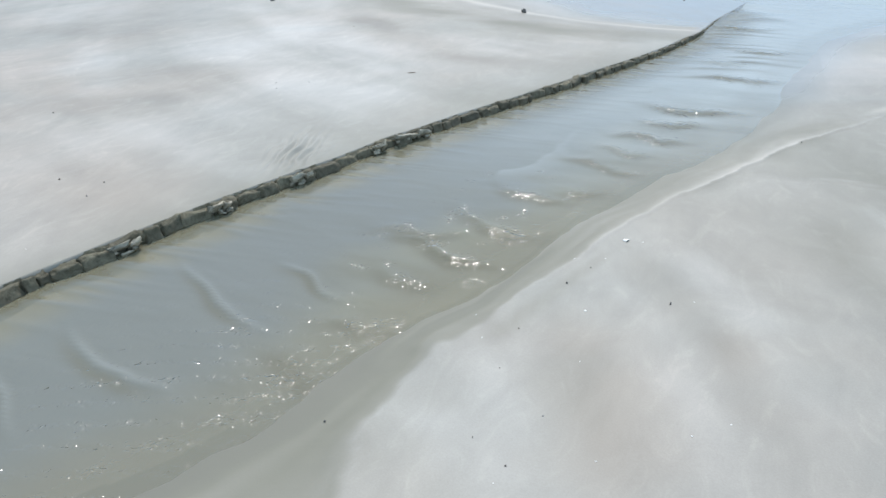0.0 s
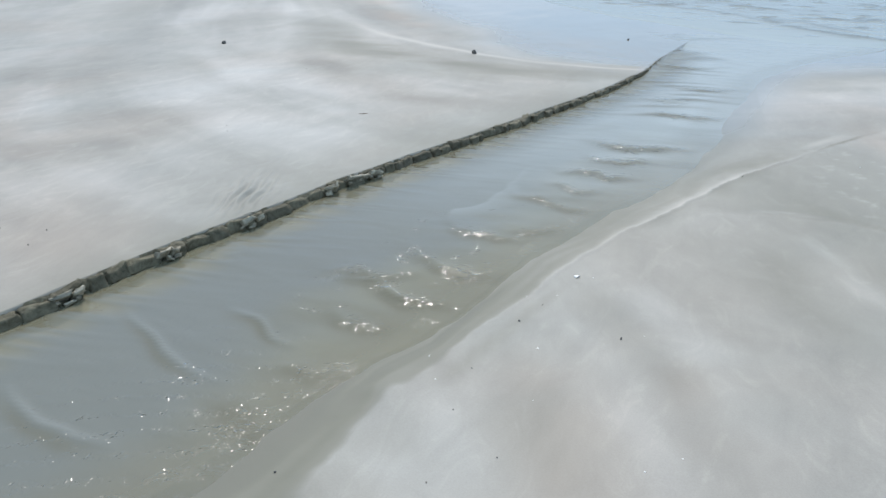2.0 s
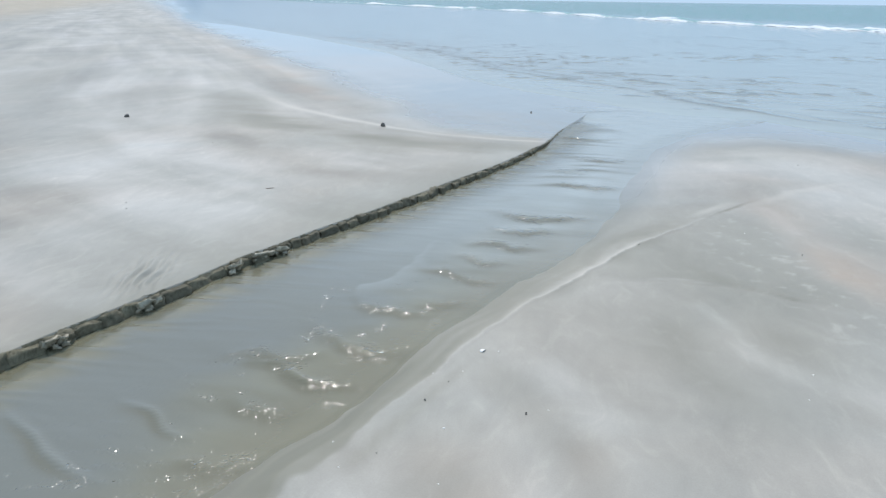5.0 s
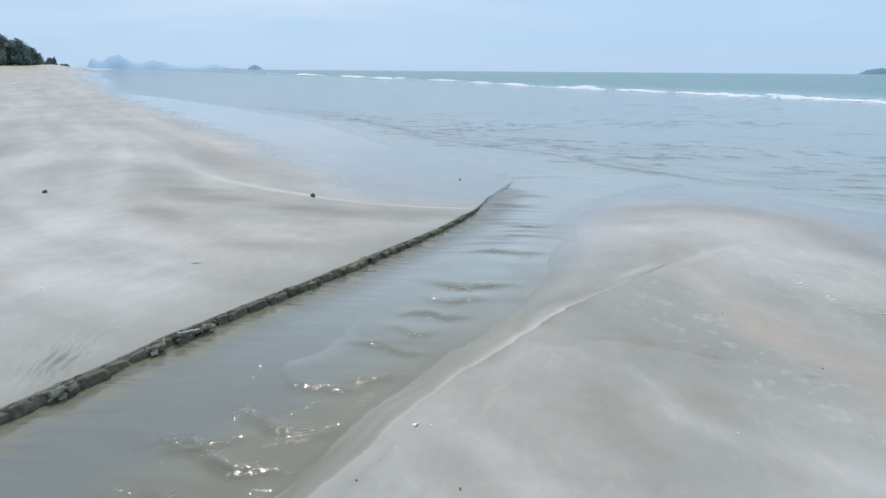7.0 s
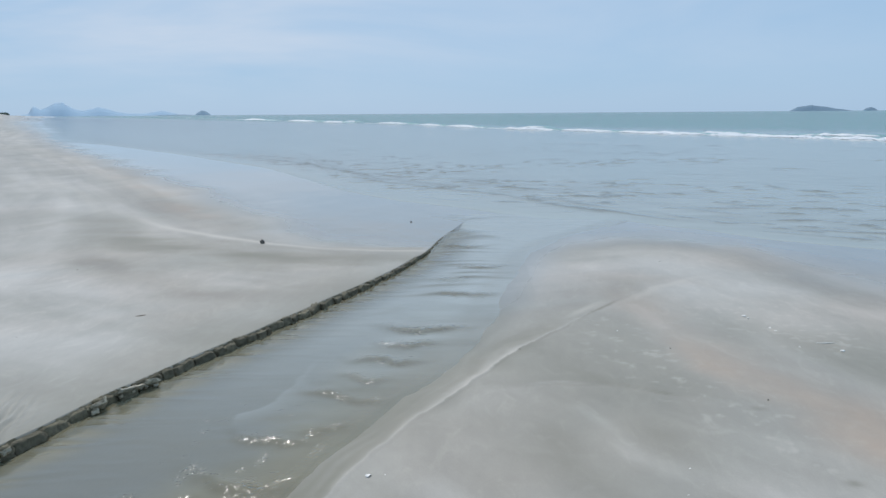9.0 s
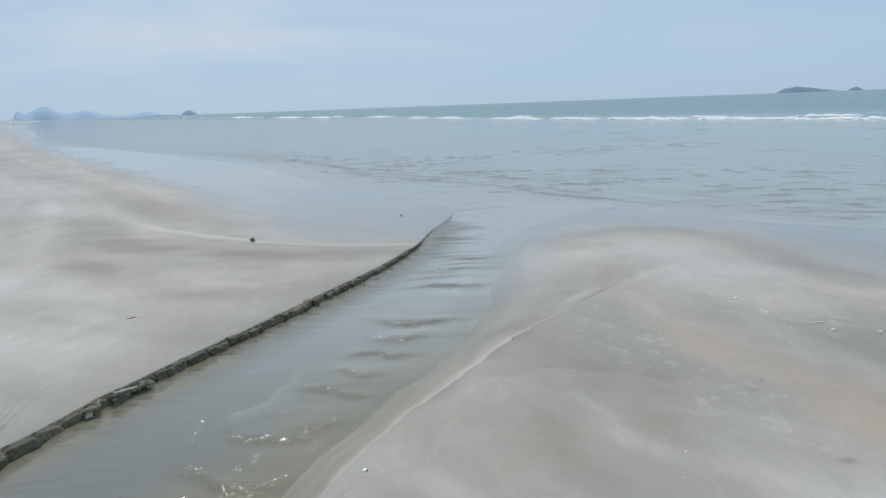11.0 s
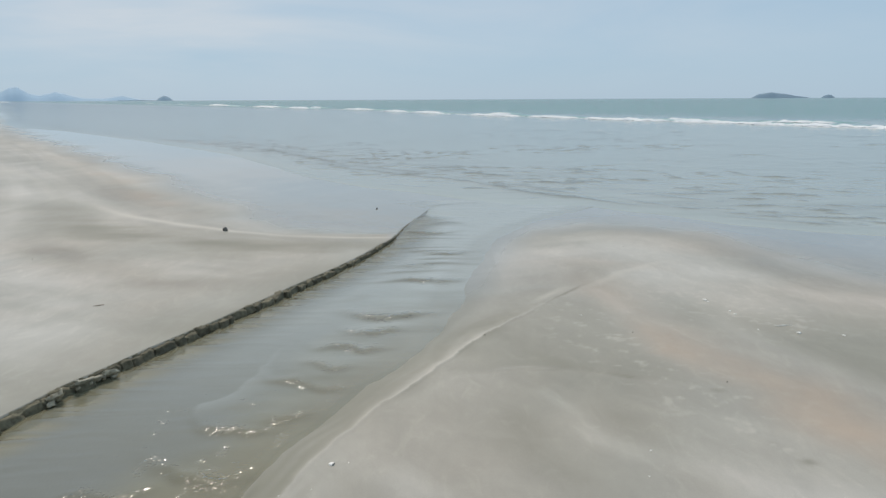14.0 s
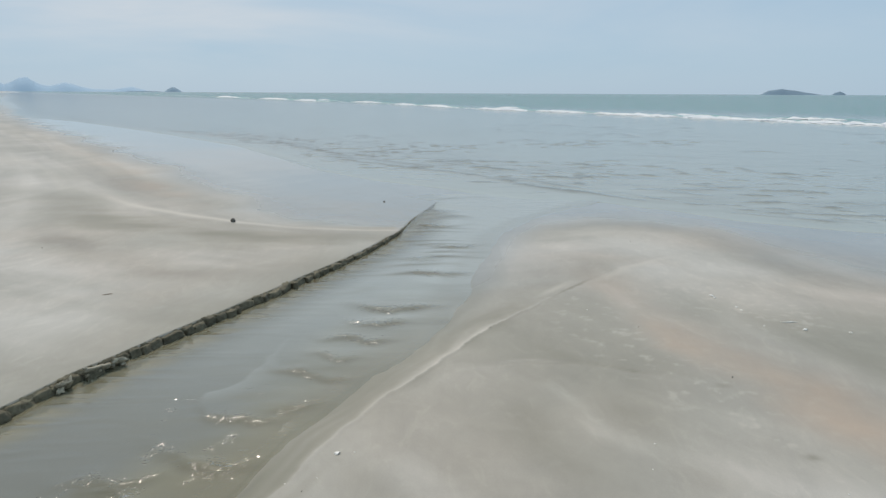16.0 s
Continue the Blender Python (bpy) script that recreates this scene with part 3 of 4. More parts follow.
# hills and islands hold the far haze in their base colour
HILL = rough_material("haze_blue_hill", (0.31, 0.44, 0.55), (0.34, 0.47, 0.58), 0.012, 1.0, 0.0)
ISLE = rough_material("haze_toned_island", (0.125, 0.205, 0.27), (0.155, 0.235, 0.30), 0.012, 1.0, 0.0)

# ---- ground, sea and stream ----
gx = knots(-3.3, 2.4, 0.0125, -4800, 4800)
gx = np.sort(np.concatenate([gx, np.arange(-2.74375, -2.1, 0.0125)]))
gy = knots(0.5, 9.6, 0.02, -4800, 4800)
X, Y = np.meshgrid(gx, gy)
Z, A = ground(X, Y)
tagged(sheet("ground", X, Y, Z, A, SAND), "pale grey damp beach sand with wind streaks", "sand", kind="structure")

sx = knots(-10, 12, 0.07, -4800, 4800, 1.05)
sy = knots(6.5, 24, 0.06, -4800, 4800, 1.05)
X, Y = np.meshgrid(sx, sy)
dk = -side(SEASIDE, X, Y)
swell = 0.0022 * fbm(X * 0.8 + 0.3 * Y, Y * 2.2 + X * 0.8, 41, 3) * step(-1, 4, dk)
grain = 1 + 0.045 * np.clip(dk, 0, 60)
lines = fbm(X * 3.8 / grain + 0.6 * Y / grain, (Y * 8.4 + X * 4.2) / grain, 47, 3)
where = step(-0.35, 0.5, fbm(X * 0.35, Y * 0.5, 48, 2) + 0.45 * np.exp(-((dk - 2.5) / 2.5) ** 2))
crest = np.clip(lines - 0.22, 0, 1) * 0.038 * grain * where * step(-0.5, 0.6, dk) * step(34, 20, dk)
SWASH = [(-40, 66), (-16.5, 34), (-7.5, 25.3), (-4.4, 21), (-2.4, 17), (-0.5, 14.7), (0.5, 13.8), (1.3, 12.3), (2.1, 11.3), (3.1, 10.2), (3.6, 9.5), (4.6, 8.9), (6, 8.1),
         (10, 6.6), (40, -2.5)]
dq = -side(SWASH, X, Y) + 0.22 * fbm(X * 0.9, Y * 0.9, 44, 3)
front = 0
for k, (off, tall) in enumerate(((0.0, 0.024), (0.55, 0.013), (1.3, 0.016))):
    gaps = np.maximum(0.55 * (k == 0), step(0.0, 0.5, fbm(X * 0.8 + 9 * k, Y * 0.8, 45, 2) + 0.35 - 0.2 * k))
    front = front + tall * np.exp(-np.abs(dq - off) / (0.075 + 0.010 * np.clip(Y - 10, 0, 15))) * gaps * step(9, 3, dq) * step(-0.1, 0.5, dk)
big = 0.09 * step(45, 90, dk) * fbm(X * 0.10, Y * 0.35 + X * 0.12, 51, 3)
crest = crest + front
deep = np.clip(0.08 * step(0.0, 8, dk) + 0.12 * step(10, 34, dk) + 0.8 * step(37, 50, dk), 0, 1)
# wavelets get shade in their colour, with stirred mud near the shore
tagged(sheet("sea", X, Y, SEA + swell + crest + big - 0.09 * step(-0.3, -1.6, dk), dict(deep=deep, silt_shade=np.clip(crest / grain * 60 + 0.42 * np.exp(-((dq - 1.6) / 1.7) ** 2) * np.clip(0.5 + fbm(X * 1.1, Y * 2.6, 115, 3), 0, 1), 0, 0.8), cloud=0.74 + 0.26 * step(4, 30, dk), rip=0.04 * step(-1, 6, dk) + 0.96 * step(36, 60, dk)), SEAWATER),
       "shallow grey-green sea water with low wavelets", "sea water", kind="structure").visible_shadow = False

ys = np.concatenate([np.arange(-44, -1.2, 0.2), np.arange(-1.2, 11.2, 0.016)])
us = np.linspace(0, 1, 130)
sc, wsd = np.array(SCARP), np.array(WATERSIDE)
lx = np.interp(ys, sc[:, 1], sc[:, 0]) - 0.02
rx = np.interp(ys, wsd[:, 1], wsd[:, 0]) + 0.12
lx = np.where(ys > 9.4, lx - 0.9 * (ys - 9.4), lx)
X = lx[:, None] + us * (rx - lx)[:, None]
Y = np.repeat(ys[:, None], len(us), 1)
mid = np.interp(ys, [-44, -2.6, 1.0, 2.0, 3.0, 4.4, 5.1, 6.6, 8.5, 11], [-8.2, -2.2, -1.55, -1.3, -1.12, -0.66, -0.45, -0.18, -0.15, 0.2])[:, None]
train = np.exp(-((X - mid) / (0.30 + 0.08 * step(4.5, 6, Y))) ** 2)
bend = 0.9 * step(3.2, 1.2, Y)
phase = 2 * math.pi * (Y + 0.5 * (X - mid) ** 2 + (bend - 0.12) * (X - mid)) / (0.33 + 0.03 * np.sin(Y * 1.3)) + 3.2 * vnoise(X * 0.9, Y * 0.9, 61) + 1.2 * vnoise(X * 3.1, Y * 3.1, 60)
some = np.clip(0.5 + 1.3 * vnoise(X * 2.2, Y * 3.1, 62), 0, 1)
bars = train * some * np.exp(2.0 * (np.cos(phase) - 1)) * (0.30 + 0.5 * step(4.8, 5.8, Y))
# near faces of the bars, darkened by colour where less sky is mirrored
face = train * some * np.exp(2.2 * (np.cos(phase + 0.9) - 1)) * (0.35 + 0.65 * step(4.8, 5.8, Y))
riffle, hollow, spark = 0 * X, 0 * X, 0 * X
wob = 0.05 * vnoise(X * 6, Y * 3, 70) + 0.02 * vnoise(X * 15, Y * 6, 73)
for k, (bx, by, wide, force) in enumerate(RIFFLES):
    lean = (0.25 if k % 3 == 0 else -0.30) * float(step(4.6, 3.0, np.array(by))) + 0.04 * math.sin(k * 2.1)
    v = Y - by - lean * (X - bx) - 0.9 * (X - bx) ** 2 + wob
    span_ = np.exp(-(np.abs(X - bx) / wide) ** 3)
    riffle = riffle + force * span_ * np.exp(-np.where(v < 0, -v / 0.035, v / 0.075))
    # shade on the near side of each ripple, put into the colour below
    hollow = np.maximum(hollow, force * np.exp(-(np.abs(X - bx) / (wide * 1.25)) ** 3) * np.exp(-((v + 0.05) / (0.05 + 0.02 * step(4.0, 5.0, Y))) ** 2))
    spark = np.maximum(spark, (force if by < 4.5 else 1.35 * force + 0.2) * span_ * np.exp(-((v + 0.015) / (0.055 + 0.015 * (k % 4 == 3) + 0.04 * (by > 4.2))) ** 2))
gap = X - lx[:, None]
edge = step(0.03, 0.18, gap) * np.exp(-np.clip(gap - 0.14, 0, 9) / (0.19 + 0.14 * step(2.5, 4, Y))) * step(8.4, 7.4, Y) * (Y > 1.2)
blade = fbm(X * 1.3, Y * 11 - 1.2 * X, 63, 2)
lick = edge * (np.exp(-np.abs(blade) * 4.5) - 0.4)
arcs, arc_face = 0 * X, 0 * X
for ax_, ay_, wide, lean in ((-1.89, 1.75, .26, -.53), (-1.95, 1.29, .24, -.34), (-1.62, 2.03, .16, -.39), (-1.22, 2.46, .22, -.30), (-2.2, 1.05, .2, -.5)):
    v = Y - ay_ - lean * (X - ax_) - 0.35 * (X - ax_) ** 2 + 0.05 * vnoise(X * 6, Y * 4, 65)
    arcs = arcs + np.exp(-(np.abs(X - ax_) / wide) ** 3 - (v / 0.014) ** 2)
    # darker near side of each arc, shade carried by colour
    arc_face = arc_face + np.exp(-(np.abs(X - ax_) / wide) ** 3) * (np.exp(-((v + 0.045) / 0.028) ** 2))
Z = stream_level(Y) + step(-0.02, 0.25, rx[:, None] - 0.12 - X) * ((0.006 - 0.0025 * step(6.4, 7.4, Y)) * bars + (0.011 + 0.003 * step(4, 6, Y)) * riffle + 0.011 * lick + 0.009 * arcs + 0.0032 * fbm(X * 3, Y * 6, 64, 4))
Z = Z - 0.03 * step(9.3, 10.0, Y) * step(0.95, 0.45, gap)
pool = np.exp(-(((X + 1.58) / 0.52) ** 2 + ((Y - 1.12) / 0.76) ** 2) ** 1.5)
fleck = step(-0.05, 0.35, vnoise(X * 26, Y * 30, 67))
dots = step(0.55, 0.75, vnoise(X * 13, Y * 15, 75)) * np.exp(-((X - mid) / 0.42) ** 2) * step(4.4, 3.2, Y)
rows_ = step(-0.1, 0.5, np.sin(70 * (0.87 * Y - 0.42 * X) + 2.6 * vnoise(X * 2.2, Y * 2.2, 68)) + 0.6 * vnoise(X * 5, Y * 5, 69))
near_rip = np.interp(Y, [1, 3.5, 5.0, 8], [0.25, 0.25, 0.09, 0.05])
rip = np.clip(near_rip * (1.15 * spark * (0.20 + 0.3 * step(3.2, 4.6, Y) + 0.7 * fleck) + 0.8 * dots) + 0.26 * pool * rows_ * (0.4 + 0.6 * fleck) + 0.02, 0, 1.5)
chop = np.clip(spark * step(3.7, 4.6, Y) * (0.45 + 0.55 * step(-0.1, 0.3, vnoise(X * 9, Y * 9, 72))), 0, 1.3)
clear = step(0.06, 0.40, gap + 0.30 * edge * (np.exp(-np.abs(blade) * 4.5) - 0.4)) * (1 - 0.4 * face)
clear = np.minimum(clear, np.maximum(0.62 + 0.38 * step(-0.02, 0.45, rx[:, None] - 0.10 - X), 0.75 * step(4.2, 5.4, Y)))
tongue = np.interp(ys, [2.2, 2.7, 3.07, 3.48, 3.66, 4.0, 4.29, 4.87, 5.6, 6.4], [-1.75, -1.5, -1.26, -1.27, -1.11, -1.17, -1.10, -0.80, -0.6, -0.45])[:, None] + 0.07 * vnoise(X * 3, Y * 3, 77) + 0.03 * vnoise(X * 9, Y * 9, 78)
brush = np.clip(fbm(X * 1.6, Y * 5.5, 79, 3) + 0.25, 0, 1) * step(0.0, 0.35, X - tongue) * step(1.2, 2.2, Y) * step(8.5, 6.5, Y)
plume = step(0.0, 0.03, X - tongue) * np.exp(-np.clip(X - tongue, 0, 9) / 0.22) * step(2.3, 3.3, Y) * step(6.2, 5.2, Y)
over = step(0.0, 0.45, X - tongue) * step(1.0, 2.0, Y)
tagged(sheet("stream", X, Y, Z, dict(deep=clear * (1 - 0.65 * over * (0.75 + 0.5 * fbm(X * 2.5, Y * 4, 114, 3))), pale=np.maximum(0.95 * step(2.4, 6.2, Y) * step(0.15, 0.6, gap) * (0.72 + 0.28 * over), np.maximum(0.46 * plume * np.clip(0.7 + 0.8 * vnoise(X * 1.5, Y * 2.2, 116), 0, 1), 0.20 * arcs)), silt_shade=np.clip(0.40 * brush + (0.38 + 0.34 * step(4.8, 5.8, Y)) * face + (1.0 - 0.25 * step(4.5, 6, Y)) * hollow + 0.85 * arc_face + 0.15 * step(0.10, 0.02, gap), 0, 1), cloud=np.clip(0.60 + 0.3 * clear, 0, 1) * np.maximum(0.75 + 0.25 * step(-0.02, 0.36, rx[:, None] - 0.12 - X), 0.9 * step(4.4, 5.6, Y)), rip=rip, chop=chop), STREAM), "shallow rippling stream draining over sand", "stream water",
       kind="structure").visible_shadow = False


# ---- builders ----
def part(name, verts, faces, mat, parent=None, label="", smooth=True):
    me = bpy.data.meshes.new(name)
    me.from_pydata([tuple(v) for v in verts], [], faces)
    me.materials.append(mat)
    if smooth:
        me.polygons.foreach_set("use_smooth", [True] * len(me.polygons))
    me.update()
    ob = new(name, me)
    ob.parent = parent
    if label:
        ob["label"] = label
    return ob


def grid_faces(nu, nv, wrap=False):
    out = []
    for j in range(nv - 1):
        for i in range(nu if wrap else nu - 1):
            k = (i + 1) % nu
            out.append((j * nu + i, j * nu + k, (j + 1) * nu + k, (j + 1) * nu + i))
    return out


def lump(rng, size, square=0.5, rough=0.12, nu=14, nv=8):
    """A worn lump of the given half sizes: verts and faces. square: 1 is round, less is boxier."""
    verts, off = [], rng.uniform(0, 99)
    for j in range(nv):
        b = -math.pi / 2 + math.pi * j / (nv - 1)
        for i in range(nu):
            a = 2 * math.pi * i / nu
            c = [math.cos(b) * math.cos(a), math.cos(b) * math.sin(a), math.sin(b)]
            c = [math.copysign(abs(v) ** square, v) for v in c]
            k = 1 + rough * noise.noise((c[0] * 1.7 + off, c[1] * 1.7, c[2] * 1.7)) + 0.5 * rough * noise.noise((c[0] * 5 + off, c[1] * 5, c[2] * 5))
            verts.append([v * s * k for v, s in zip(c, size)])
    return verts, grid_faces(nu, nv, True)


def along(line, n):
    """Places at even steps of a line: arrays of x, y and the unit tangent."""
    p = np.array(line, float)
    d = np.r_[0, np.cumsum(np.hypot(*np.diff(p, axis=0).T))]
    s = np.linspace(0, d[-1], n)
    x, y = np.interp(s, d, p[:, 0]), np.interp(s, d, p[:, 1])
    tx, ty = np.gradient(x), np.gradient(y)
    m = np.hypot(tx, ty)
    return x, y, tx / m, ty / m, s


def height(x, y):
    return float(ground(np.array([float(x)]), np.array([float(y)]))[0][0])


# ---- crumbling edge of the sand bank ----
sxx, syy, stx, sty, arc = along([p for p in SCARP if p[1] > -11], 1800)
top = ground(sxx - 0.06 * sty, syy + 0.06 * stx)[0]
verts, rows = [], 6
for k in range(len(sxx)):
    for r in range(rows):
        f = r / (rows - 1)
        push = 0.012 * noise.noise((arc[k] * 9, f * 2, 0)) + 0.006 * noise.noise((arc[k] * 30, f * 5, 3)) + 0.012 * f - 0.016 * (r == 0)
        verts.append((sxx[k] + sty[k] * push, syy[k] - stx[k] * push, top[k] - 0.001 - f * (top[k] + 0.10)))
scarp = part("scarp", verts, grid_faces(rows, len(sxx)), MUD)
tagged(scarp, "dark wet crumbling face of the eroded sand bank", "sand bank", kind="structure")
rng = random.Random(5)
pos_s = float(np.interp(-2.0, syy, arc))
end_s = arc[-1]
while pos_s < end_s - 0.02:
    y0 = float(np.interp(pos_s, arc, syy))
    size = rng.choice([0.05, 0.07, 0.09, 0.11, 0.13, 0.16]) * (1.0 if y0 < 7.5 else 0.8)
    c = pos_s + size / 2
    x0, y0, tx0, ty0, t0 = (float(np.interp(c, arc, v)) for v in (sxx, syy, stx, sty, top))
    h = (t0 + 0.068) * float(np.interp(y0, [4.0, 7.0], [1.0, 0.84]))
    pos_s += size * rng.uniform(0.96, 1.16)
    if h < 0.012 or (y0 > 8.0 and rng.random() < 0.35):
        continue
    thin = min(1.0, h / 0.07)
    if y0 > 7.6:
        h, thin = h * 0.8, thin * 0.45
    v, fc = lump(rng, (size * 0.54, 0.036 * thin * rng.uniform(0.75, 1.3), h * rng.uniform(0.46, 0.58)), rng.uniform(0.34, 0.56), 0.28, 28, 16)
    ob = part("clod", v, fc, MUD, scarp)
    out_by = rng.uniform(-0.012, 0.026) * thin
    ob.matrix_basis = Matrix.Translation((x0 + ty0 * out_by, y0 - tx0 * out_by, t0 - h * 0.55 + rng.uniform(-0.010, 0.001))) @ Euler(
        (rng.uniform(-0.40, 0.12), rng.uniform(-0.15, 0.15), math.atan2(ty0, tx0) + rng.uniform(-0.26, 0.26))).to_matrix().to_4x4()

# slabs that have slipped down the face: one tilted plate and its crumbs at each place
SLAB = rough_material("wet_slipped_sand", (0.20, 0.175, 0.122), (0.54, 0.485, 0.365), 34.0, 0.5, 0.010, 7.0, 0.3)


def on_face(i, off, z, rx, ry, rz):
    """A pose beside the bank's edge at its step i, off metres out over the stream."""
    return Matrix.Translation((sxx[i] + sty[i] * off, syy[i] - stx[i] * off, z)) @ Euler((rx, ry, math.atan2(sty[i], stx[i]) + rz)).to_matrix().to_4x4()


for x0, y0, length in ((-2.52, 1.93, 0.16), (-2.38, 2.42, 0.13), (-2.27, 2.92, 0.12), (-2.00, 3.76, 0.26), (-2.10, 3.50, 0.10)):
    here = arc[np.argmin((sxx - x0) ** 2 + (syy - y0) ** 2)]
    for f, long in ((-0.15, 0.62), (0.38, 0.34)):
        i = int(np.argmin(np.abs(arc - (here + f * length))))
        v, fc = lump(rng, (length * long * 0.5, 0.030, 0.011), 0.42, 0.7, 22, 10)
        ob = part("slipped_slab", v, fc, SLAB, scarp, "tilted plate of lighter wet sand")
        ob.matrix_basis = on_face(i, 0.034 + 0.012 * f, -0.020 - 0.012 * f, rng.uniform(-0.95, -0.6), rng.uniform(-0.2, 0.2), rng.uniform(-0.2, 0.2))
    for _ in range(int(length * 26)):
        i = int(np.argmin(np.abs(arc - (here + rng.uniform(-0.5, 0.5) * length))))
        fall = rng.uniform(0.2, 1.0)
        v, fc = lump(rng, (rng.uniform(0.008, 0.026), rng.uniform(0.008, 0.016), rng.uniform(0.005, 0.010)), 0.5, 0.8, 12, 8)
        ob = part("slipped_slab", v, fc, SLAB, scarp, "broken chunk of lighter wet sand")
        ob.matrix_basis = on_face(i, 0.030 + 0.034 * fall, -0.016 - 0.032 * fall, rng.uniform(-0.9, -0.1), rng.uniform(-0.4, 0.4), rng.uniform(-0.5, 0.5))

# ---- pebbles, shells and scraps on the sand ----
def pebble(x, y, size, mat, name, label, category, flat=0.6, turn=0.0, seed=0, square=0.8):
    r = random.Random(seed)
    v, fc = lump(r, (size * 0.36, size * 0.28, size * 0.5 * flat), square, 0.5, 12, 7)
    ob = part(name, v, fc, mat)
    ob.matrix_basis = pose(x, y, height(x, y) + size * 0.5 * flat * 0.55, 0, 0, turn)
    return tagged(ob, label, category)


tagged(pebble(-2.60, 8.28, 0.075, STONE, "sand_clod", "dark lump of wet sand lying on the beach", "clod", 0.75, 10, 1))
pebble(-5.89, 7.97, 0.085, STONE, "sand_clod", "dark broad lump of wet sand lying on the beach", "clod", 0.55, 30, 2)
pebble(-0.99, 10.28, 0.035, STONE, "sand_clod", "small dark lump on the wet strand", "clod", 0.6, 0, 3)
for k, (x, y, size) in enumerate(((1.24, 4.48, .014), (1.53, 3.63, .014), (0.26, 4.44, .015), (1.87, 7.29, .018), (-0.63, 2.30, .016),
                                  (-0.24, 2.29, .012), (-1.11, 1.29, .014), (-0.57, 2.46, .009), (-0.71, 1.93, .009), (-3.1, 2.41, .014), (-3.44, 4.46, .012),
                                  (-3.34, 4.32, .011), (-4.02, 6.75, .016), (-0.67, 1.36, .008), (-0.55, 1.29, .010), (-0.7, 1.69, .008), (-4.4, 3.24, .016),
                                  (-3.36, 2.36, .016), (-3.04, 2.24, .014), (-3.22, 4.58, .010), (-0.51, 1.52, .008), (-0.24, 2.3, .01))):
    tagged(pebble(x, y, size * 0.75, STONE, "pebble", "tiny dark grit pebble on damp sand" if size < 0.02 else "small dark pebble half sunk in damp sand", "pebble", 0.7, 37 * k, 10 + k),
           group="pebbles on the sand")
for k, (x, y, size) in enumerate(((2.0, 5.28, .05), (2.01, 5.23, .035), (2.08, 4.99, .035), (2.09, 4.92, .03), (2.34, 4.49, .05), (2.1, 4.56, .018), (2.61, 4.44, .03),
                                  (0.97, 4.86, .014), (0.9, 2.87, .014), (0.83, 2.65, .010), (1.54, 2.49, .012), (-0.65, 2.52, .010), (-0.53, 2.56, .008),
                                  (-0.52, 2.13, .014), (-0.47, 1.82, .007), (-0.51, 1.52, .007), (-0.1, 1.6, .009), (0.0, 1.69, .008), (-0.89, 1.99, .008),
                                  (-0.81, 1.83, .009), (-0.16, 2.34, .007), (-0.33, 1.4, .007), (-0.56, 1.22, .007), (-0.41, 2.77, .012), (-2.84, 1.72, .008))):
    tagged(pebble(x, y, size * 0.9, SHELL, "shell_fragment", "bleached white shell scrap on damp sand", "shell", 0.22, 53 * k, 60 + k), group="shell scraps on the sand")


def scallop(x, y, size, turn):
    """A small ribbed half shell lying hollow side down."""
    nu, nv, verts = 33, 9, []
    for j in range(nv):
        f = j / (nv - 1)
        for i in range(nu):
            a = math.pi * (i / (nu - 1) - 0.5) * 0.93
            rib = 1 + 0.05 * math.cos(a * 22) * f
            verts.append((math.sin(a) * f * size * 0.55 * rib, math.cos(a) * f * size * 0.9 * rib - size * 0.35, size * 0.34 * math.sqrt(max(0, 1 - (f * 0.98) ** 2)) * rib))
    ob = part("shell", verts, grid_faces(nu, nv), SHELL)
    ob.matrix_basis = pose(x, y, height(x, y) - 0.001, 0, 0, turn)
    ob.modifiers.new("thickness", "SOLIDIFY").thickness = 0.0015
    return tagged(ob, "small white ribbed shell lying on the bank", "shell")


scallop(-0.48, 2.76, 0.027, 70)


def twig(x, y, length, turn, mat, label):
    r = random.Random(int(x * 100))
    verts, n, m = [], 12, 7
    for i in range(n):
        f = i / (n - 1) - 0.5
        w = 0.006 * (1 - 0.6 * abs(f) * 2)
        for k in range(m):
            a = 2 * math.pi * k / m
            verts.append((f * length, 0.012 * math.sin(f * 5) + w * math.cos(a), 0.5 * w * math.sin(a)))
    ob = part("twig", verts, grid_faces(m, n, True), mat)
    ob.matrix_basis = pose(x, y, height(x, y) + 0.003, 0, 0, turn)
    return tagged(ob, label, "twig")


DRIFT = rough_material("weathered_twig", (0.14, 0.10, 0.07), (0.28, 0.22, 0.16), 50.0, 0.8, 0.003)
twig(-2.60, 5.13, 0.07, 8, DRIFT, "short brown twig lying on dry sand")
twig(2.31, 4.65, 0.12, -12, SHELL, "bleached pale stick lying on damp sand")

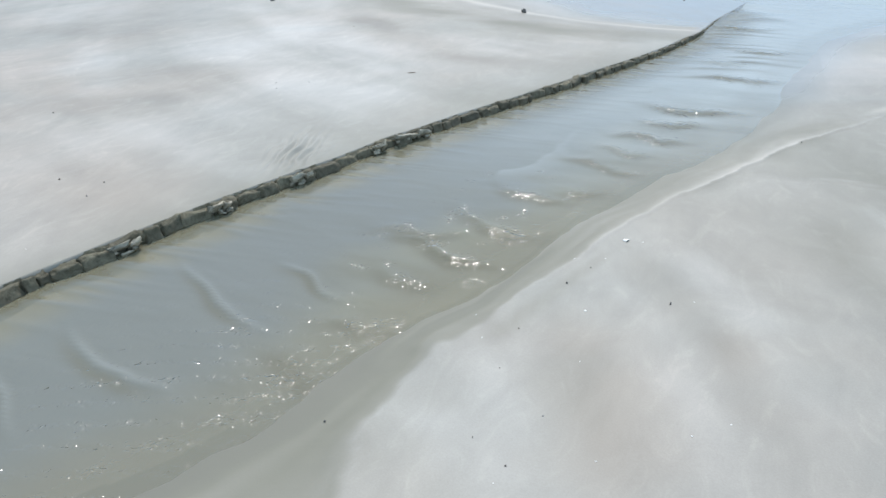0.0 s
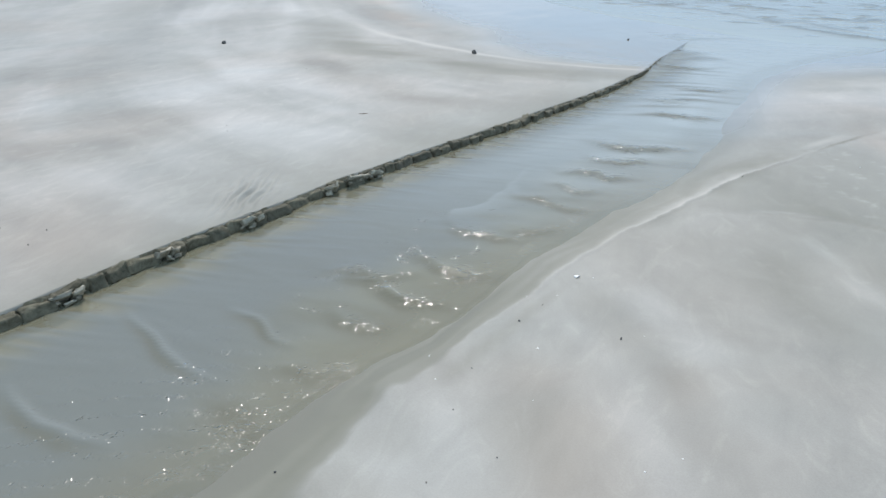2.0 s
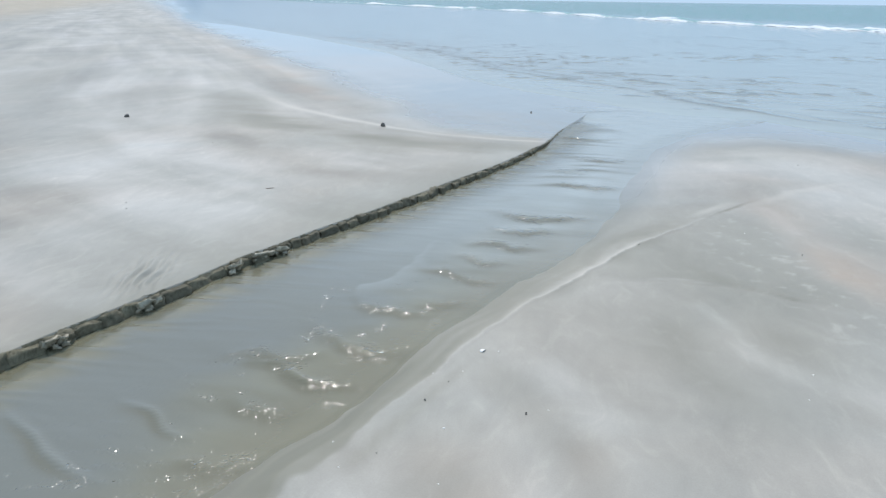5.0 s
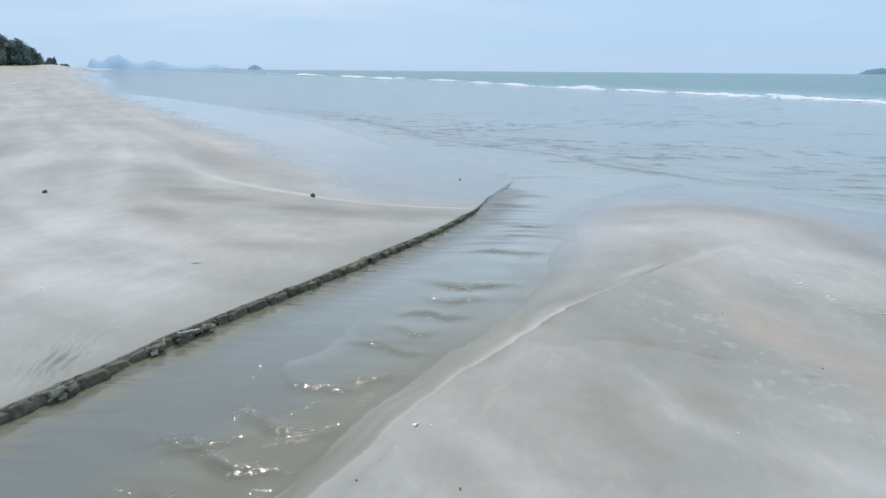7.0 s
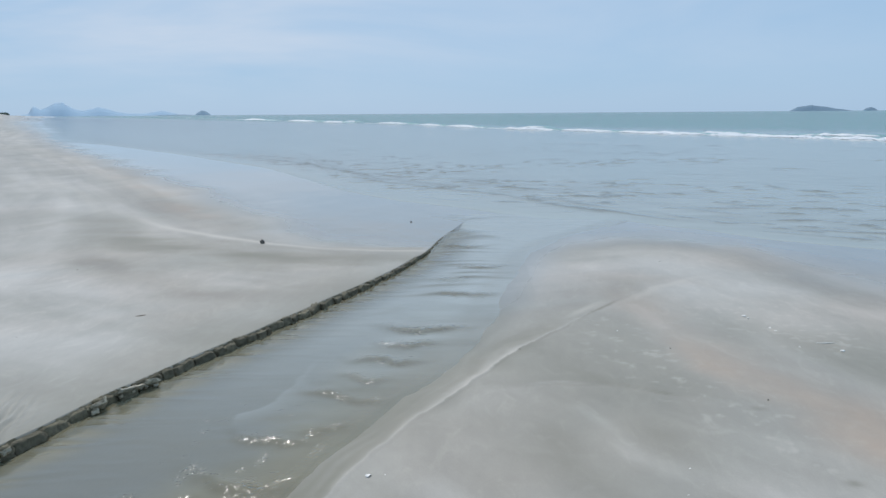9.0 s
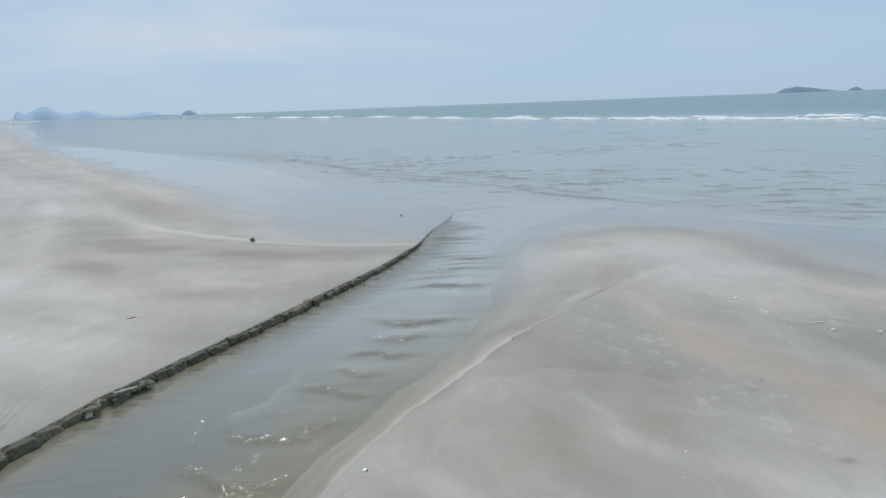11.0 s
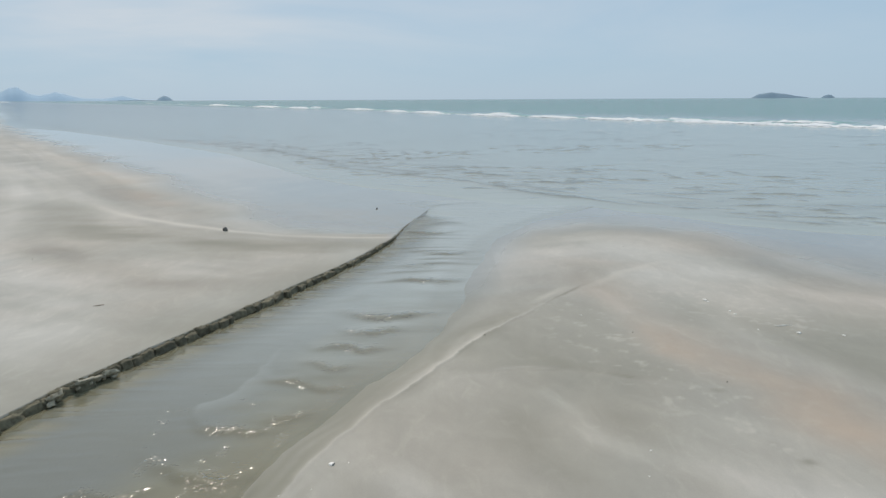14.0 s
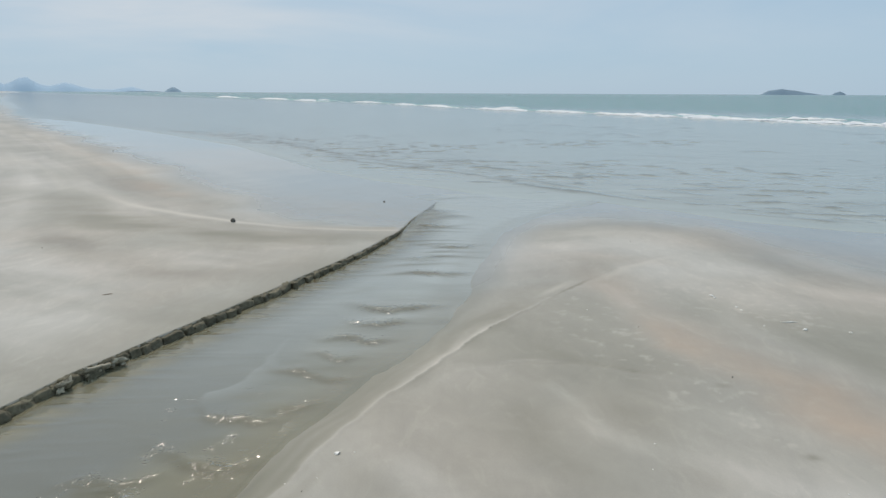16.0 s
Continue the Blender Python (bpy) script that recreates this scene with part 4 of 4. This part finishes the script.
# ---- breaking waves ----
def breaker(x, y, length, tall, turn, seed):
    """A low wave with a tumbling crest of foam."""
    r = random.Random(seed)
    root = new("breaking_wave")
    root.matrix_basis = pose(x, y, SEA, 0, 0, turn)
    nu, nv, verts = 40, 9, []
    for j in range(nv):
        v = j / (nv - 1)
        for i in range(nu):
            u = i / (nu - 1) * 2 - 1
            env = max(0.0, 1 - abs(u) ** 2.2)
            verts.append((u * length * 0.9, (v - 0.35) * tall * 6, tall * 0.36 * env * math.exp(-((v - 0.5) * 4.2) ** 2) - 0.03))
    part("swell", verts, grid_faces(nu, nv), WAVE, root, "smooth green back of the wave")
    nu, nv, verts = 60, 12, []
    off = r.uniform(0, 50)
    for j in range(nv):
        a = 2 * math.pi * j / (nv - 1)
        for i in range(nu):
            u = i / (nu - 1) * 2 - 1
            env = max(0.0, 1 - abs(u) ** 3) * max(0.10, 0.62 + 0.95 * noise.noise((u * length * 0.9 + off, 0, 0)))
            k = env * (1 + 0.3 * noise.noise((u * length * 3 + off, math.cos(a) * 2, math.sin(a) * 2)))
            verts.append((u * length * 0.5, -0.1 - tall * 0.9 + math.cos(a) * tall * 3.5 * k, tall * 0.03 + (1 - abs(math.cos(a))) * (tall * 0.5 * k if math.sin(a) > 0 else -0.05)))
    part("foam_crest", verts, grid_faces(nu, nv), FOAM, root, "white tumbling foam")
    return tagged(root, "small breaking wave with a white foam crest", "wave", group="breaking waves")


wm, wt_, wout = material("wave_back")
wp = node(wt_, "ShaderNodeBsdfPrincipled", Base_Color=(0.15, 0.33, 0.31, 1), Roughness=0.3)
wt_.links.new(wp.outputs[0], wout.inputs[0])
WAVE = wm
for k, (x, y, length, tall, turn) in enumerate(((-66, 215, 30, .8, -64), (-40, 165, 22, .7, -64), (-27, 138, 12, .6, -62), (-13.3, 117, 12, .5, -64), (-6, 97, 7, .45, -66), (-1.5, 86.4, 10, .42, -66),
                                                (5.3, 70.5, 8.5, .40, -62), (9.7, 62.7, 7, .38, -60), (14.2, 54, 8.5, .36, -58), (17.7, 48.5, 6, .34, -60), (19.6, 44.6, 4.5, .32, -62),
                                                (21.8, 40.7, 6, .32, -60), (23.9, 37.4, 5, .30, -58), (27, 33.2, 6, .28, -54), (31.5, 28.6, 7, .26, -48),
                                                (6.4, 79, 3, .40, -50), (18.0, 53.5, 3.4, .36, -46), (23.4, 47.2, 4.4, .36, -46), (12.4, 57.6, 2.4, .34, -50), (-25, 143, 4, .5, -50))):
    breaker(x, y, length, tall, turn + 4 * math.sin(k * 2.3), k)

rng = random.Random(11)
FOAM_LINE = [(-160, 390), (-66, 212), (-28, 136), (-14, 114), (-2.5, 85), (4.6, 69.5), (9, 61.8), (13.6, 53), (17, 47.2), (19, 43.6), (21, 39.8), (23, 36.6), (30, 28.5), (44, 18)]
fx, fy, ftx, fty, _ = along(FOAM_LINE, 700)
verts, faces = [], []
for k in range(700):
    if noise.noise((k * 0.045, 0, 0)) < -0.34 or noise.noise((k * 0.31, 7, 0)) < -0.22:
        continue
    for _ in range(3):
        off = rng.gauss(0, 0.5)
        cx, cy = fx[k] + fty[k] * off, fy[k] - ftx[k] * off
        ln, wd, hh = rng.uniform(0.15, 0.55), rng.uniform(0.06, 0.18), rng.uniform(0.01, 0.03)
        n0 = len(verts)
        ring = [(math.cos(a) * ln * rng.uniform(0.7, 1.2), math.sin(a) * wd * rng.uniform(0.6, 1.3)) for a in (i * math.pi / 4 for i in range(8))]
        verts += [(cx + ftx[k] * p - fty[k] * q, cy + fty[k] * p + ftx[k] * q, SEA - 0.01) for p, q in ring] + [(cx, cy, SEA + hh)]
        faces += [(n0 + i, n0 + (i + 1) % 8, n0 + 8) for i in range(8)]
foam = part("foam", verts, faces, FOAM)
tagged(foam, "broken line of white foam left by spent waves", "foam", kind="stuff")

# ---- far shore ----
def at_bearing(left, dist):
    a = radians(left)
    return -math.sin(a) * dist, math.cos(a) * dist


def hill(name, label, profile, dist, mat, depth, kind=""):
    """A wooded island: its skyline as (bearing to the left, degrees high)."""
    b = np.array(profile, float)
    b = b[np.argsort(b[:, 0])]
    nu, nv, verts = 120, 13, []
    left = np.linspace(b[0, 0], b[-1, 0], nu)
    up = np.interp(left, b[:, 0], b[:, 1])
    up = np.convolve(np.pad(up, 2, mode="edge"), [0.0, 0.15, 0.7, 0.15, 0.0], "valid")
    for j in range(nv):
        v = j / (nv - 1) * 2 - 1
        for i in range(nu):
            x, y = at_bearing(left[i], dist + v * depth)
            h = math.tan(radians(max(0.0, up[i]))) * dist + 1.5
            h *= (1 - v * v) ** 0.7 * (1 + 0.10 * noise.noise((i * 0.35, v * 2.5, dist * 0.01)) * (1 - up[i] * 0.2))
            verts.append((x, y, h - 2.0))
    ob = part(name, verts, grid_faces(nu, nv), mat)
    return tagged(ob, label, "island", kind=kind)


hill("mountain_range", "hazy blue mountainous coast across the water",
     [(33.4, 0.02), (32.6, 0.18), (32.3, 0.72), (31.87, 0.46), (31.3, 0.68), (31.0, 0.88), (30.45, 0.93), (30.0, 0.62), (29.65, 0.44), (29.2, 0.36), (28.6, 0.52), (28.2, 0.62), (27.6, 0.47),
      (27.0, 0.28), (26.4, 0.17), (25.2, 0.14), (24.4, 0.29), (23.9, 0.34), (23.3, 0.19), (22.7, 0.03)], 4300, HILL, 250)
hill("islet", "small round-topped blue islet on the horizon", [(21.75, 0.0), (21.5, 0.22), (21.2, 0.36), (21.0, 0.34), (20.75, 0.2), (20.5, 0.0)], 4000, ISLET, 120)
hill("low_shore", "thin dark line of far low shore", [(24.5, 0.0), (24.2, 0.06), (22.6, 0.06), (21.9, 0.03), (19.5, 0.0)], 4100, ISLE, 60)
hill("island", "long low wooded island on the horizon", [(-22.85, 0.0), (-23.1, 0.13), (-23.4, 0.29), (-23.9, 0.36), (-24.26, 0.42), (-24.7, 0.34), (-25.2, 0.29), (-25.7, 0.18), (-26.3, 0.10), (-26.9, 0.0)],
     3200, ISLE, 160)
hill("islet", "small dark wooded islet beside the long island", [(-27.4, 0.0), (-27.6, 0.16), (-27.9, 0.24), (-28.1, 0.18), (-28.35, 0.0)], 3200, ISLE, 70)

# ---- casuarina wood behind the beach ----
def tree(seed, tall):
    r = random.Random(seed)
    root = new("casuarina_tree")
    verts, n, m = [], 9, 8
    for i in range(n):
        f = i / (n - 1)
        w = tall * 0.022 * (1 - 0.85 * f)
        for k in range(m):
            a = 2 * math.pi * k / m
            verts.append((w * math.cos(a) + 0.25 * math.sin(f * 4 + seed), w * math.sin(a), f * tall * 0.95))
    part("trunk", verts, grid_faces(m, n, True), BARK, root)
    verts, faces = [], []
    limbs, lf = [], []
    for k in range(34):
        f = r.uniform(0.03, 0.96) if k % 3 else r.uniform(0.02, 0.3)
        a = r.uniform(0, 2 * math.pi)
        reach = tall * 0.30 * (1 - f) ** 0.6 * r.uniform(0.7, 1.15) + 0.4
        base, tip = Vector((0.25 * math.sin(f * 4 + seed), 0, f * tall * 0.95)), Vector((math.cos(a) * reach, math.sin(a) * reach, f * tall * 0.95 + reach * r.uniform(0.1, 0.6)))
        n0 = len(limbs)
        w = tall * 0.006
        limbs += [base + Vector((w, 0, 0)), base + Vector((-w, w, 0)), base + Vector((0, -w, w)), tip]
        lf += [(n0, n0 + 1, n0 + 3), (n0 + 1, n0 + 2, n0 + 3), (n0 + 2, n0, n0 + 3)]
        for _ in range(46):
            c = base.lerp(tip, r.uniform(0.25, 1.08)) + Vector((r.gauss(0, 0.55), r.gauss(0, 0.55), r.gauss(0, 0.45)))
            d = Vector((r.gauss(0, 1), r.gauss(0, 1), r.gauss(0.4, 0.8))).normalized() * r.uniform(0.3, 0.75)
            e = d.orthogonal().normalized() * r.uniform(0.08, 0.2)
            n0 = len(verts)
            verts += [c - d, c + e, c + d, c - e]
            faces.append((n0, n0 + 1, n0 + 2, n0 + 3))
    part("limbs", limbs, lf, BARK, root, smooth=False)
    part("crown", verts, faces, LEAF, root, smooth=False)
    return tagged(root, "tall dark green casuarina tree behind the beach", "tree", group="casuarina wood")


rng = random.Random(3)
kinds = []
for k in range(64):
    f = k / 63
    left = 35.55 + 11.2 * f + rng.uniform(-0.06, 0.06)
    dist = 300 - 60 * f + rng.uniform(-9, 9)
    tall = float(np.interp(left, [35.1, 35.8, 36.7, 37.6, 40, 47], [3.2, 5.6, 8.8, 10.6, 11.8, 12.4])) * rng.uniform(0.9, 1.06)
    x, y = at_bearing(left, dist)
    m = pose(x, y, height(x, y) - 0.1, 0, 0, rng.uniform(0, 360))
    if len(kinds) < 4:
        ob = tree(k, 10)
        kinds.append(ob)
        ob.matrix_basis = m @ Matrix.Scale(tall / 10, 4)
    else:
        ob = copy_thing(kinds[k % 4], m)
        ob.matrix_basis = m @ Matrix.Scale(tall / 10, 4)


def shrub(left, dist, wide, tall, seed, label):
    r = random.Random(seed)
    verts, faces = [], []
    for _ in range(700):
        a, q = r.uniform(0, 2 * math.pi), r.random() ** 0.5
        c = Vector((math.cos(a) * q * wide, math.sin(a) * q * wide, r.random() * tall * math.sqrt(max(0.05, 1 - q * q)) * r.uniform(0.8, 1.1)))
        d = Vector((r.gauss(0, 1), r.gauss(0, 1), r.gauss(0.3, 0.8))).normalized() * r.uniform(0.2, 0.5)
        e = d.orthogonal().normalized() * r.uniform(0.1, 0.25)
        n0 = len(verts)
        verts += [c - d, c + e, c + d, c - e]
        faces.append((n0, n0 + 1, n0 + 2, n0 + 3))
    x, y = at_bearing(left, dist)
    ob = part("shrub", verts, faces, LEAF, smooth=False)
    ob.matrix_basis = pose(x, y, height(x, y) - 0.1)
    return tagged(ob, label, "shrub")


shrub(34.9, 310, 1.2, 2.7, 1, "dark rounded shrub at the end of the wood")
shrub(35.1, 308, 1.3, 1.3, 4, "low dark scrub at the foot of the wood")
shrub(34.66, 312, 0.8, 2.9, 2, "dark low shrub at the end of the wood")
shrub(34.05, 340, 1.8, 0.9, 3, "low dark scrub on the point")
